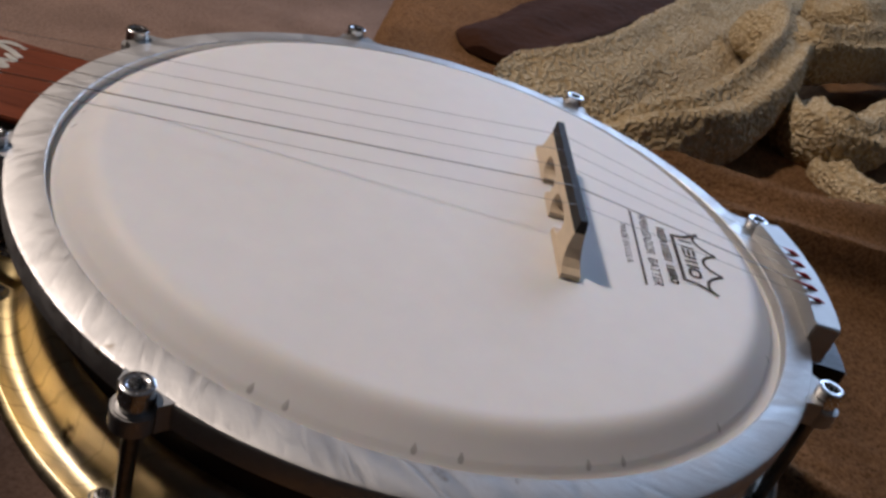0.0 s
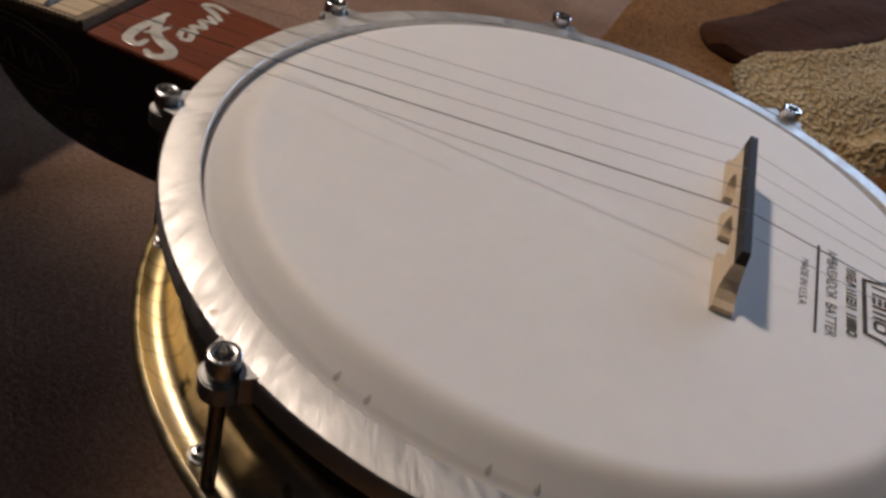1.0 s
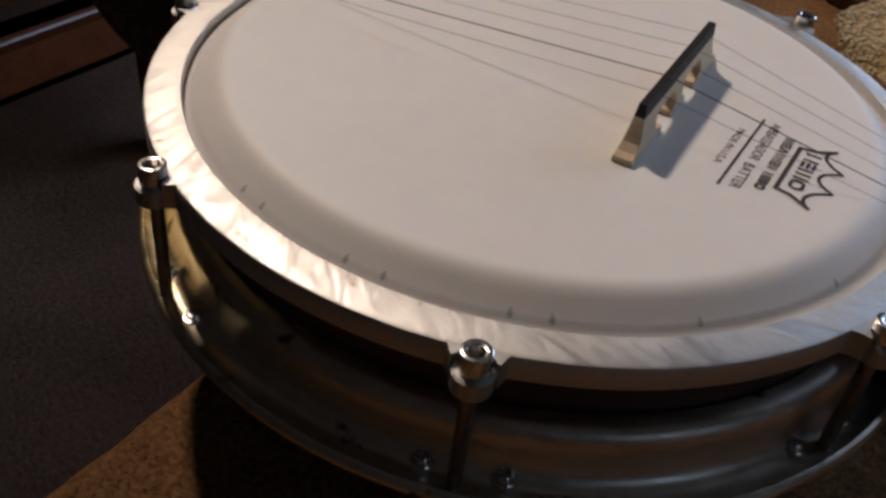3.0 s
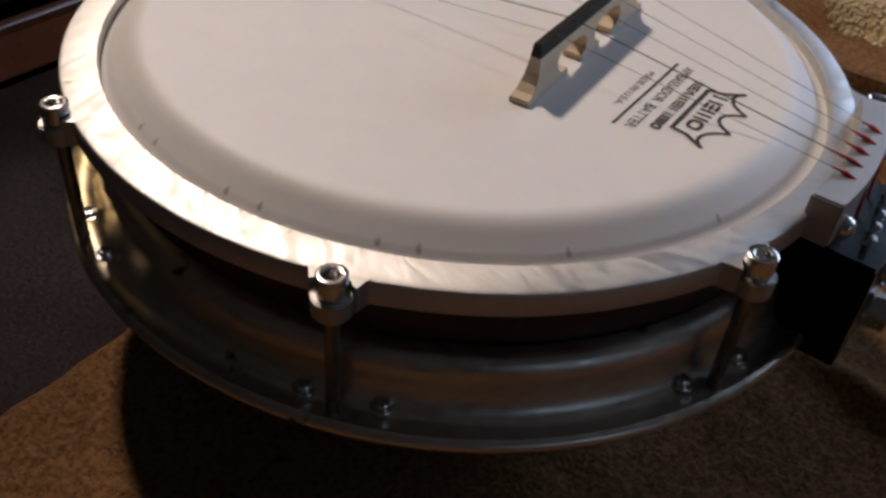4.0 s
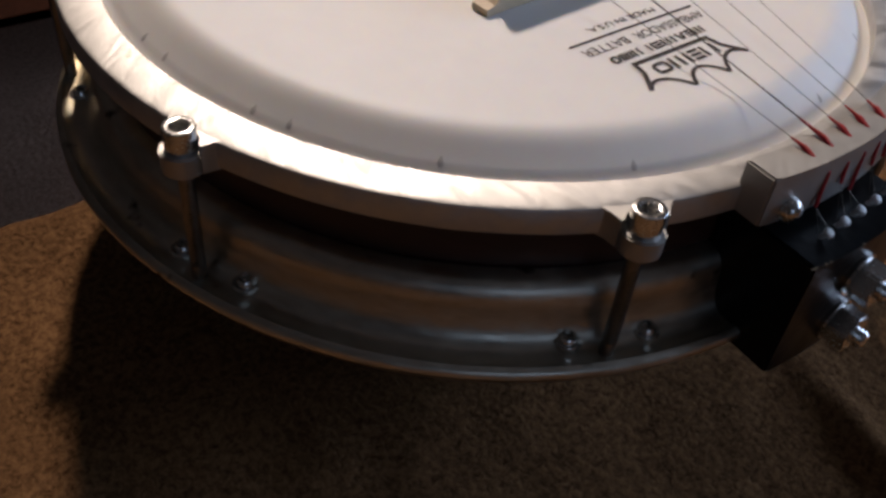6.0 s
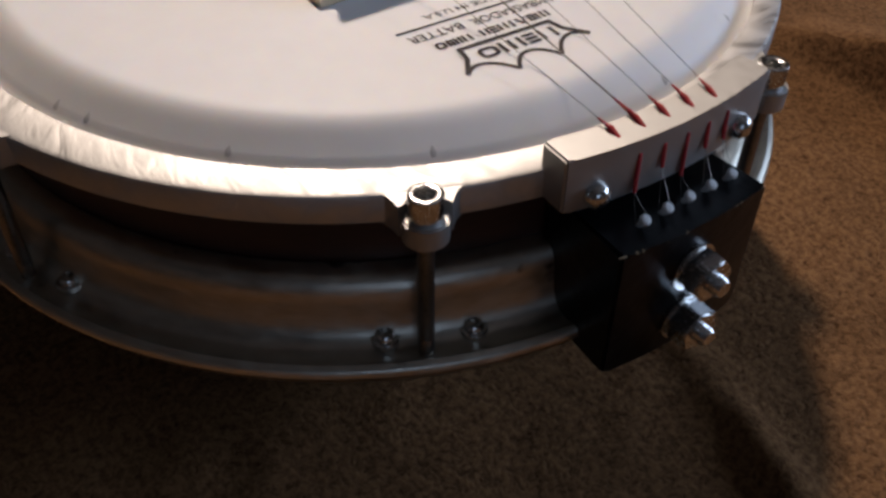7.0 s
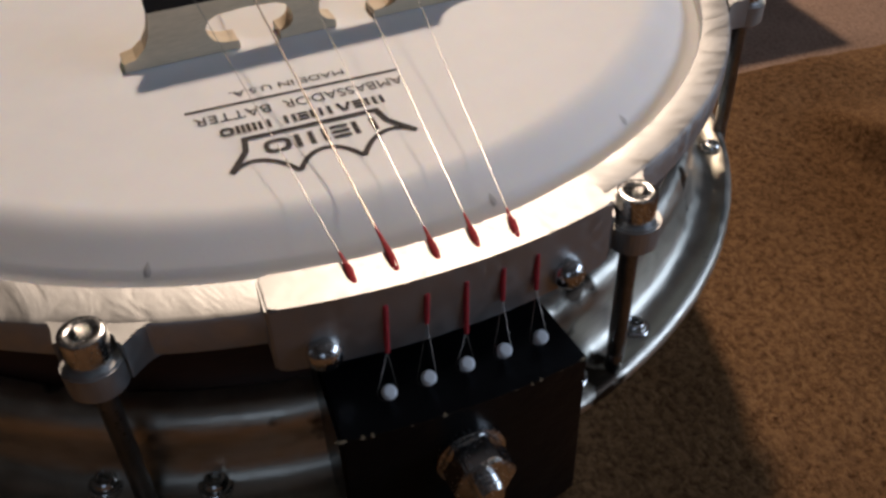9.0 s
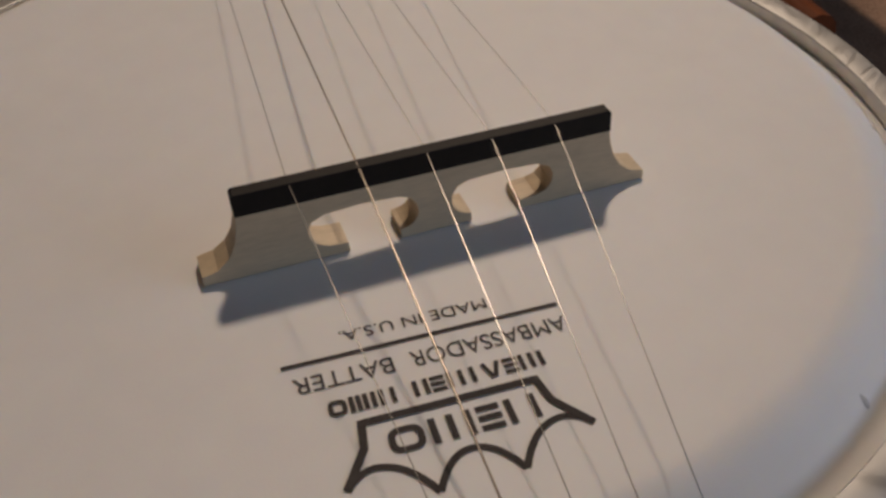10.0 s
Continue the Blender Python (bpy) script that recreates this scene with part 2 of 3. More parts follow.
M_PIN = material("white_pin_head", (0.80, 0.80, 0.79), 0.3, scale=300, amount=0.1)
M_WORN = material("bare_worn_wood", (0.34, 0.24, 0.13), 0.7, scale=200, amount=0.5)
M_THREAD = material("red_thread", (0.55, 0.028, 0.035), 0.8, scale=900, amount=0.5, bump=0.0003, bump_scale=1800)
M_BLACK = material("black_lacquer_block", (0.0035, 0.0035, 0.004), 0.32, spec=0.2, scale=90, amount=0.4, bump=0.0003, bump_scale=140)
M_PEARL = material("pearl_inlay", (0.66, 0.63, 0.54), 0.25, scale=110, amount=0.35)
M_ENGRAVE = material("engraved_line", (0.30, 0.20, 0.11), 0.5, scale=200, amount=0.5)
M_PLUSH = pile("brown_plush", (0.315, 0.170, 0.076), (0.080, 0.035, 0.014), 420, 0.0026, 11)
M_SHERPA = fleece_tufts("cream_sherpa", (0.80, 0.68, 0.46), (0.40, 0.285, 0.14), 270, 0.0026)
M_SUEDE = material("dark_brown_suede", (0.06, 0.026, 0.014), 0.95, scale=25, amount=0.4, bump=0.0006, bump_scale=300, sheen=0.03, spec=0.05)
M_CARPET = pile("carpet", (0.42, 0.275, 0.195), (0.24, 0.15, 0.105), 190, 0.004, 6)
M_CHAIR = material("red_brown_chair_wood", (0.20, 0.065, 0.028), 0.3, scale=14, amount=0.5, stretch=(0.4, 2, 2))
# walls and ceiling are out of view; their tones set the bounced light
M_WALL = material("unseen_wall", (0.16, 0.11, 0.075), 0.6, scale=3, amount=0.08)
M_CEIL = material("unseen_ceiling", (0.36, 0.32, 0.28), 0.85, scale=3, amount=0.06)


# ---- mesh helpers ----
def mesh_ob(name, bm, mat, smooth=True):
    me = bpy.data.meshes.new(name)
    bmesh.ops.recalc_face_normals(bm, faces=bm.faces)
    bm.to_mesh(me)
    bm.free()
    me.materials.append(mat)
    if smooth:
        me.set_sharp_from_angle(angle=radians(38))
        me.polygons.foreach_set("use_smooth", [True] * len(me.polygons))
    return new(name, me)


def part(name, bm, mat, parent, label="", smooth=True):
    ob = mesh_ob(name, bm, mat, smooth)
    ob.parent = parent
    return tagged(ob, label)


def share(src, name, parent, m):
    """Another part on the same mesh."""
    ob = new(name, src.data)
    ob.parent = parent
    ob.matrix_basis = m
    return ob


def lathe(profile, a0=0.0, a1=360.0, seg=192, closed=True):
    """Rings from a profile of (radius, z) in mm; the profile closes on itself when closed."""
    bm = bmesh.new()
    full = abs(a1 - a0) >= 359.9
    cols = []
    for k in range(seg if full else seg + 1):
        a = radians(a0 + (a1 - a0) * k / seg)
        cols.append([bm.verts.new((r * MM * math.cos(a), r * MM * math.sin(a), z * MM)) for r, z in profile])
    n = len(profile)
    for k in range(len(cols) if full else len(cols) - 1):
        c, d = cols[k], cols[(k + 1) % len(cols)]
        for i in range(n if closed else n - 1):
            bm.faces.new((c[i], d[i], d[(i + 1) % n], c[(i + 1) % n]))
    if not full and closed:
        bm.faces.new(cols[0])
        bm.faces.new(cols[-1][::-1])
    bmesh.ops.remove_doubles(bm, verts=bm.verts, dist=1e-6)
    return bm


def turned(profile, seg=20):
    """A solid of revolution about z from (radius, z) in mm, capped by points on the axis."""
    bm = lathe([(max(r, 0.0), z) for r, z in profile], seg=seg, closed=False)
    return bm


def prism(outline, z0, z1, bevel=0.0):
    """An upright prism from an outline of (x, y) in mm."""
    bm = bmesh.new()
    low = [bm.verts.new((x * MM, y * MM, z0 * MM)) for x, y in outline]
    top = [bm.verts.new((x * MM, y * MM, z1 * MM)) for x, y in outline]
    n = len(outline)
    bm.faces.new(low[::-1])
    bm.faces.new(top)
    for i in range(n):
        bm.faces.new((low[i], low[(i + 1) % n], top[(i + 1) % n], top[i]))
    if bevel:
        bmesh.ops.bevel(bm, geom=bm.edges, offset=bevel * MM, segments=2, affect="EDGES", clamp_overlap=True)
    return bm


def box(cx, cy, cz, sx, sy, sz, bevel=0.0, seg=2):
    """A box by centre and size in metres."""
    bm = bmesh.new()
    bmesh.ops.create_cube(bm, size=1.0)
    for v in bm.verts:
        v.co = Vector((cx + v.co.x * sx, cy + v.co.y * sy, cz + v.co.z * sz))
    if bevel:
        bmesh.ops.bevel(bm, geom=bm.edges, offset=bevel, segments=seg, affect="EDGES")
    return bm


def tube(points, radius, seg=8, bm=None):
    """A round rod through points (metres); radius may be a list."""
    bm = bm or bmesh.new()
    pts = [Vector(p) for p in points]
    rings = []
    for i, p in enumerate(pts):
        d = (pts[min(i + 1, len(pts) - 1)] - pts[max(i - 1, 0)]).normalized()
        u = d.cross(Vector((0, 0, 1)) if abs(d.z) < 0.9 else Vector((1, 0, 0))).normalized()
        w = d.cross(u)
        r = radius[i] if isinstance(radius, (list, tuple)) else radius
        rings.append([bm.verts.new(p + r * (math.cos(2 * math.pi * k / seg) * u + math.sin(2 * math.pi * k / seg) * w)) for k in range(seg)])
    for a, b in zip(rings, rings[1:]):
        for k in range(seg):
            bm.faces.new((a[k], a[(k + 1) % seg], b[(k + 1) % seg], b[k]))
    bm.faces.new(rings[0][::-1])
    bm.faces.new(rings[-1])
    return bm


def polar(r, a, z=0.0):
    return Vector((r * MM * math.cos(radians(a)), r * MM * math.sin(radians(a)), z * MM))


# ---- room ----
def room():
    floor = mesh_ob("floor", box(0.2, 0.0, -0.05, 5.0, 4.8, 0.1), M_CARPET, False)
    tagged(floor, "beige-brown cut pile carpet floor", "floor", kind="structure")
    # ceiling and walls added unseen to close the room
    ceiling = mesh_ob("ceiling", box(0.2, 0.0, 2.75, 5.2, 5.0, 0.1), M_CEIL, False)
    tagged(ceiling, "unseen dim brown ceiling that closes the room", "ceiling", kind="structure")
    for name, b in (("wall_south", (0.2, -2.45, 1.35, 5.2, 0.1, 2.7)), ("wall_west", (-2.35, 0, 1.35, 0.1, 4.8, 2.7))):
        tagged(mesh_ob(name, box(*b), M_WALL, False), "unseen dark brown wall that closes the room", "wall", kind="structure")
    pierced = (("wall_north", ((-1.24, 2.45, 1.35, 2.32, 0.1, 2.7), (2.39, 2.45, 1.35, 0.82, 0.1, 2.7), (0.95, 2.45, 0.41, 2.06, 0.1, 0.82), (0.95, 2.45, 2.30, 2.06, 0.1, 0.80))),
               ("wall_east", ((2.75, 1.06, 1.35, 0.1, 2.68, 2.7), (2.75, -1.92, 1.35, 0.1, 0.96, 2.7), (2.75, -0.86, 0.48, 0.1, 1.16, 0.96), (2.75, -0.86, 2.32, 0.1, 1.16, 0.76))))
    for name, blocks in pierced:
        bm = bmesh.new()
        for b in blocks:
            other = box(*b)
            me = bpy.data.meshes.new("block")
            other.to_mesh(me)
            other.free()
            bm.from_mesh(me)
            bpy.data.meshes.remove(me)
        tagged(mesh_ob(name, bm, M_WALL, False), "unseen dark brown wall with a window opening", "wall", kind="structure")


room()

# ---- banjo ----
BOLTS = (199.2, 246.5, 293.0, 339.7, 23.7, 68.4, 112.9, 156.8)
banjo = tagged(new("banjo"), "home-made five-string banjo lying on its back on a brown plush blanket", "banjo")
banjo.location = (0, 0, H0)


def build_pot():
    # drum head with its rounded collar
    prof, z = [(0, 0), (60, 0), (100, 0), (110, 0)], 0.0
    for k in range(1, 26):
        f = min(k / 18, 1.0)
        z -= 0.5 * 0.76 * f * f * (3 - 2 * f)
        prof.append((110 + 0.5 * k, z))
    prof += [(123.4, z - 1.0), (124.4, z - 2.0), (125.8, z - 2.9), (128.4, z - 3.6), (128.4, z - 4.8)]
    head = part("drum_head", lathe(prof, closed=False), M_HEAD, banjo, "white coated plastic drum head")
    crease = None
    for a in (254.1, 258.6, 273.8, 279.3, 295.5, 300.6, 319.2, 342, 14.7, 34.6, 76, 141, 186, 191):
        if crease is None:
            bm = bmesh.new()
            cross = [(-0.75, 0.0), (-0.25, 0.12), (0.25, 0.12), (0.75, 0.0)]
            rows = []
            for f, (r, z) in enumerate((r, float(np.interp(r, [p[0] for p in prof], [p[1] for p in prof]))) for r in (121.0, 121.8, 122.5, 123.2)):
                k = (0.2, 0.8, 1.1, 0.7)[f]
                rows.append([bm.verts.new(((r + h * k * 0.8) * MM, y * k * MM, (z + h * k * 0.5 - 0.02) * MM)) for y, h in cross])
            for p, q in zip(rows, rows[1:]):
                for k in range(3):
                    bm.faces.new((p[k], p[k + 1], q[k + 1], q[k]))
            crease = part("crease", bm, M_CREASE, head, "small collar crease with its shade in the colour")
            crease.matrix_basis = pose(0, 0, 0, 0, 0, a)
        else:
            share(crease, "crease", head, pose(0, 0, 0, 0, 0, a))
    # the hoop was cut by hand: its hole lies a little off its outer edge
    bm = lathe([(127.3, -5.8), (127.6, -5.5), (136.0, -5.5), (136.9, -5.9), (137.3, -6.8), (137.2, -13.4), (136.6, -14.1), (127.9, -14.1), (127.3, -13.5)], seg=256)
    for v in bm.verts:
        f = (math.hypot(v.co.x, v.co.y) / MM - 127.3) / 10
        v.co.x += (0.4 - 0.9 * f) * MM
        v.co.y += (0.6 - 2.2 * f) * MM
        a = math.atan2(v.co.y, v.co.x)
        v.co.z += 0.00012 * noise.noise(Vector((math.cos(a) * 9, math.sin(a) * 9, f)))
    hoop = part("tension_hoop", bm, M_HOOP, banjo, "polished aluminium tension hoop with filing marks")
    # one lug along +x: a flared web as high as the hoop and a lower round eye for the bolt
    web = []
    for a in np.linspace(-5.0, -2.5, 8):
        f = (a + 5.0) / 2.5
        r = 136.0 + 6.0 * f ** 2.6
        web.append((r * math.cos(radians(a)), r * math.sin(radians(a))))
    for a in np.linspace(-80, 80, 11):
        web.append((141.6 - 3.4 * math.cos(radians(a)), 4.9 * math.sin(radians(a))))
    web += [(x, -y) for x, y in web[7::-1]]
    eye = [(142.2 + 5.6 * math.cos(radians(a)), 5.6 * math.sin(radians(a))) for a in np.linspace(-125, 125, 25)]
    eye += [(135.0, 4.6), (135.0, -4.6)]
    first = None
    for a in BOLTS:
        if first is None:
            first = part("lug", prism(eye, -15.0, -8.6, 0.5), M_ALU, hoop)
            first.matrix_basis = pose(0, 0, 0, 0, 0, a)
            flare = part("web", prism(web, -14.2, -5.7, 0.45), M_ALU, first)
        else:
            lug = share(first, "lug", hoop, pose(0, 0, 0, 0, 0, a))
            share(flare, "web", lug, Matrix())
    # bolt: tall cap with a hexagon socket, rod, threaded end
    bm = turned([(3.9, -8.7), (4.15, -8.5), (4.2, -8.0), (4.2, -2.7), (4.1, -2.35), (3.8, -2.15), (2.75, -2.15)], 32)
    rim = [v for v in bm.verts if abs(v.co.z + 0.00215) < 1e-6 and math.hypot(v.co.x, v.co.y) < 0.003]
    rim.sort(key=lambda v: math.atan2(v.co.y, v.co.x))
    wall = []
    for v in rim:
        a = math.atan2(v.co.y, v.co.x)
        b = (a + math.pi / 6) % (math.pi / 3) - math.pi / 6
        r = 0.0021 / math.cos(b)
        wall.append([bm.verts.new((r * math.cos(a), r * math.sin(a), z)) for z in (-0.0024, -0.0056)])
    floor_pt = bm.verts.new((0, 0, -0.0060))
    for k, v in enumerate(rim):
        q = (k + 1) % len(rim)
        bm.faces.new((v, rim[q], wall[q][0], wall[k][0]))
        bm.faces.new((wall[k][0], wall[q][0], wall[q][1], wall[k][1]))
        bm.faces.new((wall[k][1], wall[q][1], floor_pt))
    b0 = part("tension_bolt", bm, M_STEEL, banjo, "chrome socket head bolt")
    rod = part("rod", turned([(0, -14), (2.1, -14), (2.1, -48), (1.9, -48.4), (2.1, -49), (1.9, -49.8), (2.1, -50.4), (1.9, -51), (2.1, -52), (2.1, -57), (0, -57)], 12), M_ROD, b0)
    b0.matrix_basis = Matrix.Translation(polar(142.2, BOLTS[0]))
    for a in BOLTS[1:]:
        b = share(b0, "tension_bolt", banjo, Matrix.Translation(polar(142.2, a)) @ pose(0, 0, 0, 0, 0, a * 3.7))
        tagged(b, "chrome socket head bolt")
        share(rod, "rod", b, Matrix())
    part("wood_rim", lathe([(117, -10), (127.2, -10), (127.6, -24), (127.4, -35.5), (117, -35.5)]), M_RIM, banjo, "dark laminated mahogany rim")
    prof = [(124, -34.2), (127.9, -34.4), (129.6, -35.3), (130.9, -37.0), (131.6, -39.2), (131.9, -41.0), (132.0, -42.6), (132.1, -44.2), (132.4, -46.2), (132.9, -48.2), (133.6, -50.0), (134.8, -51.6), (136.6, -52.8), (139.4, -53), (141.5, -52.5),
            (142.6, -51.9), (143.8, -52.3), (144.6, -53.4), (144.7, -54.8), (143.8, -56), (141.4, -56.4), (136, -55.5), (124, -54)]
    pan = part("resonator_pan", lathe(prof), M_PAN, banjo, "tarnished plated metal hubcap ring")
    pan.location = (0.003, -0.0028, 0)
    bowl = part("resonator_bowl", lathe([(141.8, -56.5), (143.2, -57.3), (142.4, -58.6), (136, -62), (122, -72), (108, -88), (88, -104), (60, -112), (30, -114), (0, -114), (0, -110), (85, -100), (128, -58)]),
                M_BOWL, banjo, "copper-brown metal resonator bowl")
    bowl.location = (0.003, -0.0028, 0)
    s0 = None
    for a in BOLTS:
        for d in (-4.1, 5.4):
            p = polar(138.4, a + d) - pan.location
            z = float(np.interp(math.hypot(p.x, p.y) / MM, [r for r, _ in prof[9:18]], [h for _, h in prof[9:18]]))
            m = Matrix.Translation((p.x, p.y, z * MM)) @ pose(0, 0, 0, 0, 0, a)
            if s0 is None:
                s0 = part("pan_screw", turned([(3.7, -1.4), (3.8, 0.25), (3.5, 0.6), (2.75, 0.65), (2.6, 1.5), (2.1, 2.1), (1.5, 2.2), (1.3, 2.0), (1.25, 0.7), (0, 0.6)], 20), M_STEEL, pan)
                s0.matrix_basis = m
            else:
                share(s0, "pan_screw", pan, m)
    return head


HEAD = build_pot()

AX = radians(2.3)                      # turn of the strings' line
AXIS = Matrix.Translation((0.041, 0.009, 0)) @ Matrix.Rotation(AX, 4, "Z")


def axis_pt(x, y, z):
    """A point by its place along and across the strings, from the bridge, in mm."""
    return AXIS @ Vector((x * MM, y * MM, z * MM))


def build_print(head):
    """The maker's print on the head, drawn along the text's own axes: u towards the reader's right, v up."""
    org, turn = Vector((0.072, 0.0, 0)), radians(2.9)

    def at(u, v, z=0.15):
        p = Matrix.Rotation(turn, 4, "Z") @ Vector((v * MM, -u * MM, 0))
        return org + p + Vector((0, 0, z * MM))

    layer = itertools.count()

    def stroke(name, pts, width, mat=M_INK):
        rise = 0.15 + 0.008 * (next(layer) % 12)
        bm = bmesh.new()
        low, up = [], []
        for i, p in enumerate(pts):
            a, b = Vector(pts[max(i - 1, 0)]), Vector(pts[min(i + 1, len(pts) - 1)])
            d = (b - a).normalized()
            nrm = Vector((-d.y, d.x)) * width / 2
            low.append(bm.verts.new(at(p[0] - nrm.x, p[1] - nrm.y, rise)))
            up.append(bm.verts.new(at(p[0] + nrm.x, p[1] + nrm.y, rise)))
        for i in range(len(pts) - 1):
            bm.faces.new((low[i], low[i + 1], up[i + 1], up[i]))
        return part(name, bm, mat, head, smooth=False)

    def lettering(words, u0, u1, v, height, mat, weight=0.0):
        """Words of the built-in font, drawn out from u0 to u1."""
        cu = bpy.data.curves.new("lettering", "FONT")
        cu.body, cu.size, cu.offset = words, height / 0.70 * MM, weight * MM
        tmp = bpy.data.objects.new("lettering", cu)
        me = bpy.data.meshes.new_from_object(tmp)
        bpy.data.objects.remove(tmp)
        xs = [p.co.x for p in me.vertices]
        low, wide = min(xs), (u1 - u0) * MM / (max(xs) - min(xs))
        for p in me.vertices:
            p.co.x = (p.co.x - low) * wide
        ob = new("lettering", me)
        me.materials.clear()
        me.materials.append(mat)
        ob.parent = head
        ob.matrix_basis = Matrix.Translation(at(u0, v)) @ pose(0, 0, 0, 0, 0, -90) @ Matrix.Rotation(turn, 4, "Z")
        return tagged(ob, "dark printed lettering")

    stroke("printed_line", [(-24.9, 0), (24.9, 0)], 0.9)
    lettering("MADE IN U.S.A.", -12.9, 13.9, -5.4, 2.5, M_INK)
    lettering("AMBASSADOR", -24.6, 3.6, 3.0, 3.5, M_GREY)
    lettering("BATTER", 6.6, 23.6, 3.0, 3.5, M_GREY)

    # the maker's words: plain bars and rings of their size
    def bars(u0, u1, v0, v1, kind, width):
        w = width / 2
        if kind == "level":
            for v in (v0 + w, (v0 + v1) / 2, v1 - w):
                stroke("print_bar", [(u0, v), (u1, v)], width)
        elif kind == "ring":
            c, r = ((u0 + u1) / 2, (v0 + v1) / 2), ((u1 - u0) / 2 - w, (v1 - v0) / 2 - w)
            stroke("print_ring", [(c[0] + r[0] * math.copysign(abs(math.cos(k * math.pi / 16)) ** 0.6, math.cos(k * math.pi / 16)),
                                   c[1] + r[1] * math.copysign(abs(math.sin(k * math.pi / 16)) ** 0.6, math.sin(k * math.pi / 16))) for k in range(33)], width)
        elif kind == "lean":
            m = (u0 + u1) / 2
            stroke("print_bar", [(u0 + w, v0), (m - 0.4 * w, v1)], width)
            stroke("print_bar", [(u1 - w, v0), (m + 0.4 * w, v1)], width)
        else:
            n = {"one": 1, "two": 2, "three": 3}[kind]
            for k in range(n):
                u = (u0 + u1) / 2 if n == 1 else u0 + w + (u1 - u0 - width) * k / (n - 1)
                stroke("print_bar", [(u, v0), (u, v1)], width)

    u = -17.8
    for kind, wide in (("three", 4.2), ("level", 2.4), ("lean", 3.4), ("one", 2.4), ("two", 2.8), ("level", 2.4), ("two", 2.6), ("", 2.2), ("two", 2.7), ("one", 1.0), ("three", 3.1), ("ring", 3.1)):
        if kind:
            bars(u, u + wide, 9.4, 12.7, kind, 0.8)
        u += wide + 0.42
    for u0, u1, kind in ((-13.2, -8.0, "two"), (-7.1, -3.2, "level"), (-2.3, 4.7, "three"), (5.7, 11.5, "ring")):
        bars(u0, u1, 17.7, 22.7, kind, 1.15)
    # crown: bar at the foot, flared sides, three scallops between four tips
    stroke("crown_bar", [(-14.8, 15.2), (14.8, 15.2)], 1.45)
    tips = [(-20.3, 26.3), (-7.2, 31.0), (6.4, 31.0), (19.6, 26.8)]
    stroke("crown_side", [(-14.6, 14.6), (-15.6, 20), tips[0]], 1.4)
    stroke("crown_side", [(14.6, 14.6), (15.4, 20), tips[3]], 1.4)
    for (u0, v0), (u1, v1), dip in ((tips[0], tips[1], 4.6), (tips[1], tips[2], 6.0), (tips[2], tips[3], 4.6)):
        pts = []
        for k in range(15):
            f = k / 14
            pts.append((u0 + (u1 - u0) * f, v0 + (v1 - v0) * f - dip * (1 - abs(2 * f - 1) ** 2.2)))
        stroke("crown_scallop", pts, 1.2)


build_print(HEAD)


def build_bridge():
    """Maple bridge with three feet, two arches and an ebony cap, in its own axes: y along it, z up."""
    def arc(cy, cz, ry, rz, a0, a1, n=9):
        return [(cy + ry * math.cos(radians(a)), cz + rz * math.sin(radians(a))) for a in np.linspace(a0, a1, n)]

    half = [(0, 0.0), (7.3, 0), (7.3, 1.9)]                             # half of the middle foot
    half += arc(7.3, 5.1, 3.9, 3.2, 270, 180, 8)                    # scooped in under the arch
    half += [(3.7, 6.9), (4.8, 8.3), (7.2, 9.1), (14.5, 9.5), (21.5, 9.1), (24.2, 8.0), (25.1, 6.2)]
    half += [(24.8, 4.4), (23.6, 2.9), (21.4, 2.1), (17.8, 1.9), (17.6, 0), (45.6, 0), (45.6, 1.9)]
    half += [(42.5, 2.6), (40.0, 4.6), (38.4, 7.4), (37.7, 10.4), (37.5, 12.6)]
    pts = half + [(-y, z) for y, z in half[::-1][:-1]]

    def slab(outline):
        bm = bmesh.new()
        f, g = [], []
        for y, z in outline:
            t = 3.5 - 2.2 * min(z, 16) / 16
            f.append(bm.verts.new((-t * MM, y * MM, z * MM)))
            g.append(bm.verts.new((t * MM, y * MM, z * MM)))
        bm.faces.new(f)
        bm.faces.new(g[::-1])
        for i in range(len(f)):
            j = (i + 1) % len(f)
            bm.faces.new((f[i], f[j], g[j], g[i]))
        bmesh.ops.triangulate(bm, faces=[fc for fc in bm.faces if len(fc.verts) > 4])
        return bm

    br = part("bridge", slab(pts), M_BRIDGE, banjo, "pale maple bridge with two arches", smooth=False)
    br.matrix_basis = Matrix.Translation((0.0414, 0.0090, 0.0002)) @ Matrix.Rotation(radians(5.8), 4, "Z")
    cap = [(-37.6, 12.62), (37.6, 12.62), (37.7, 16.5), (37.2, 17.1), (-37.2, 17.1), (-37.7, 16.5)]
    part("bridge_cap", slab(cap), M_EBONY, br, "black ebony cap", smooth=False)


build_bridge()


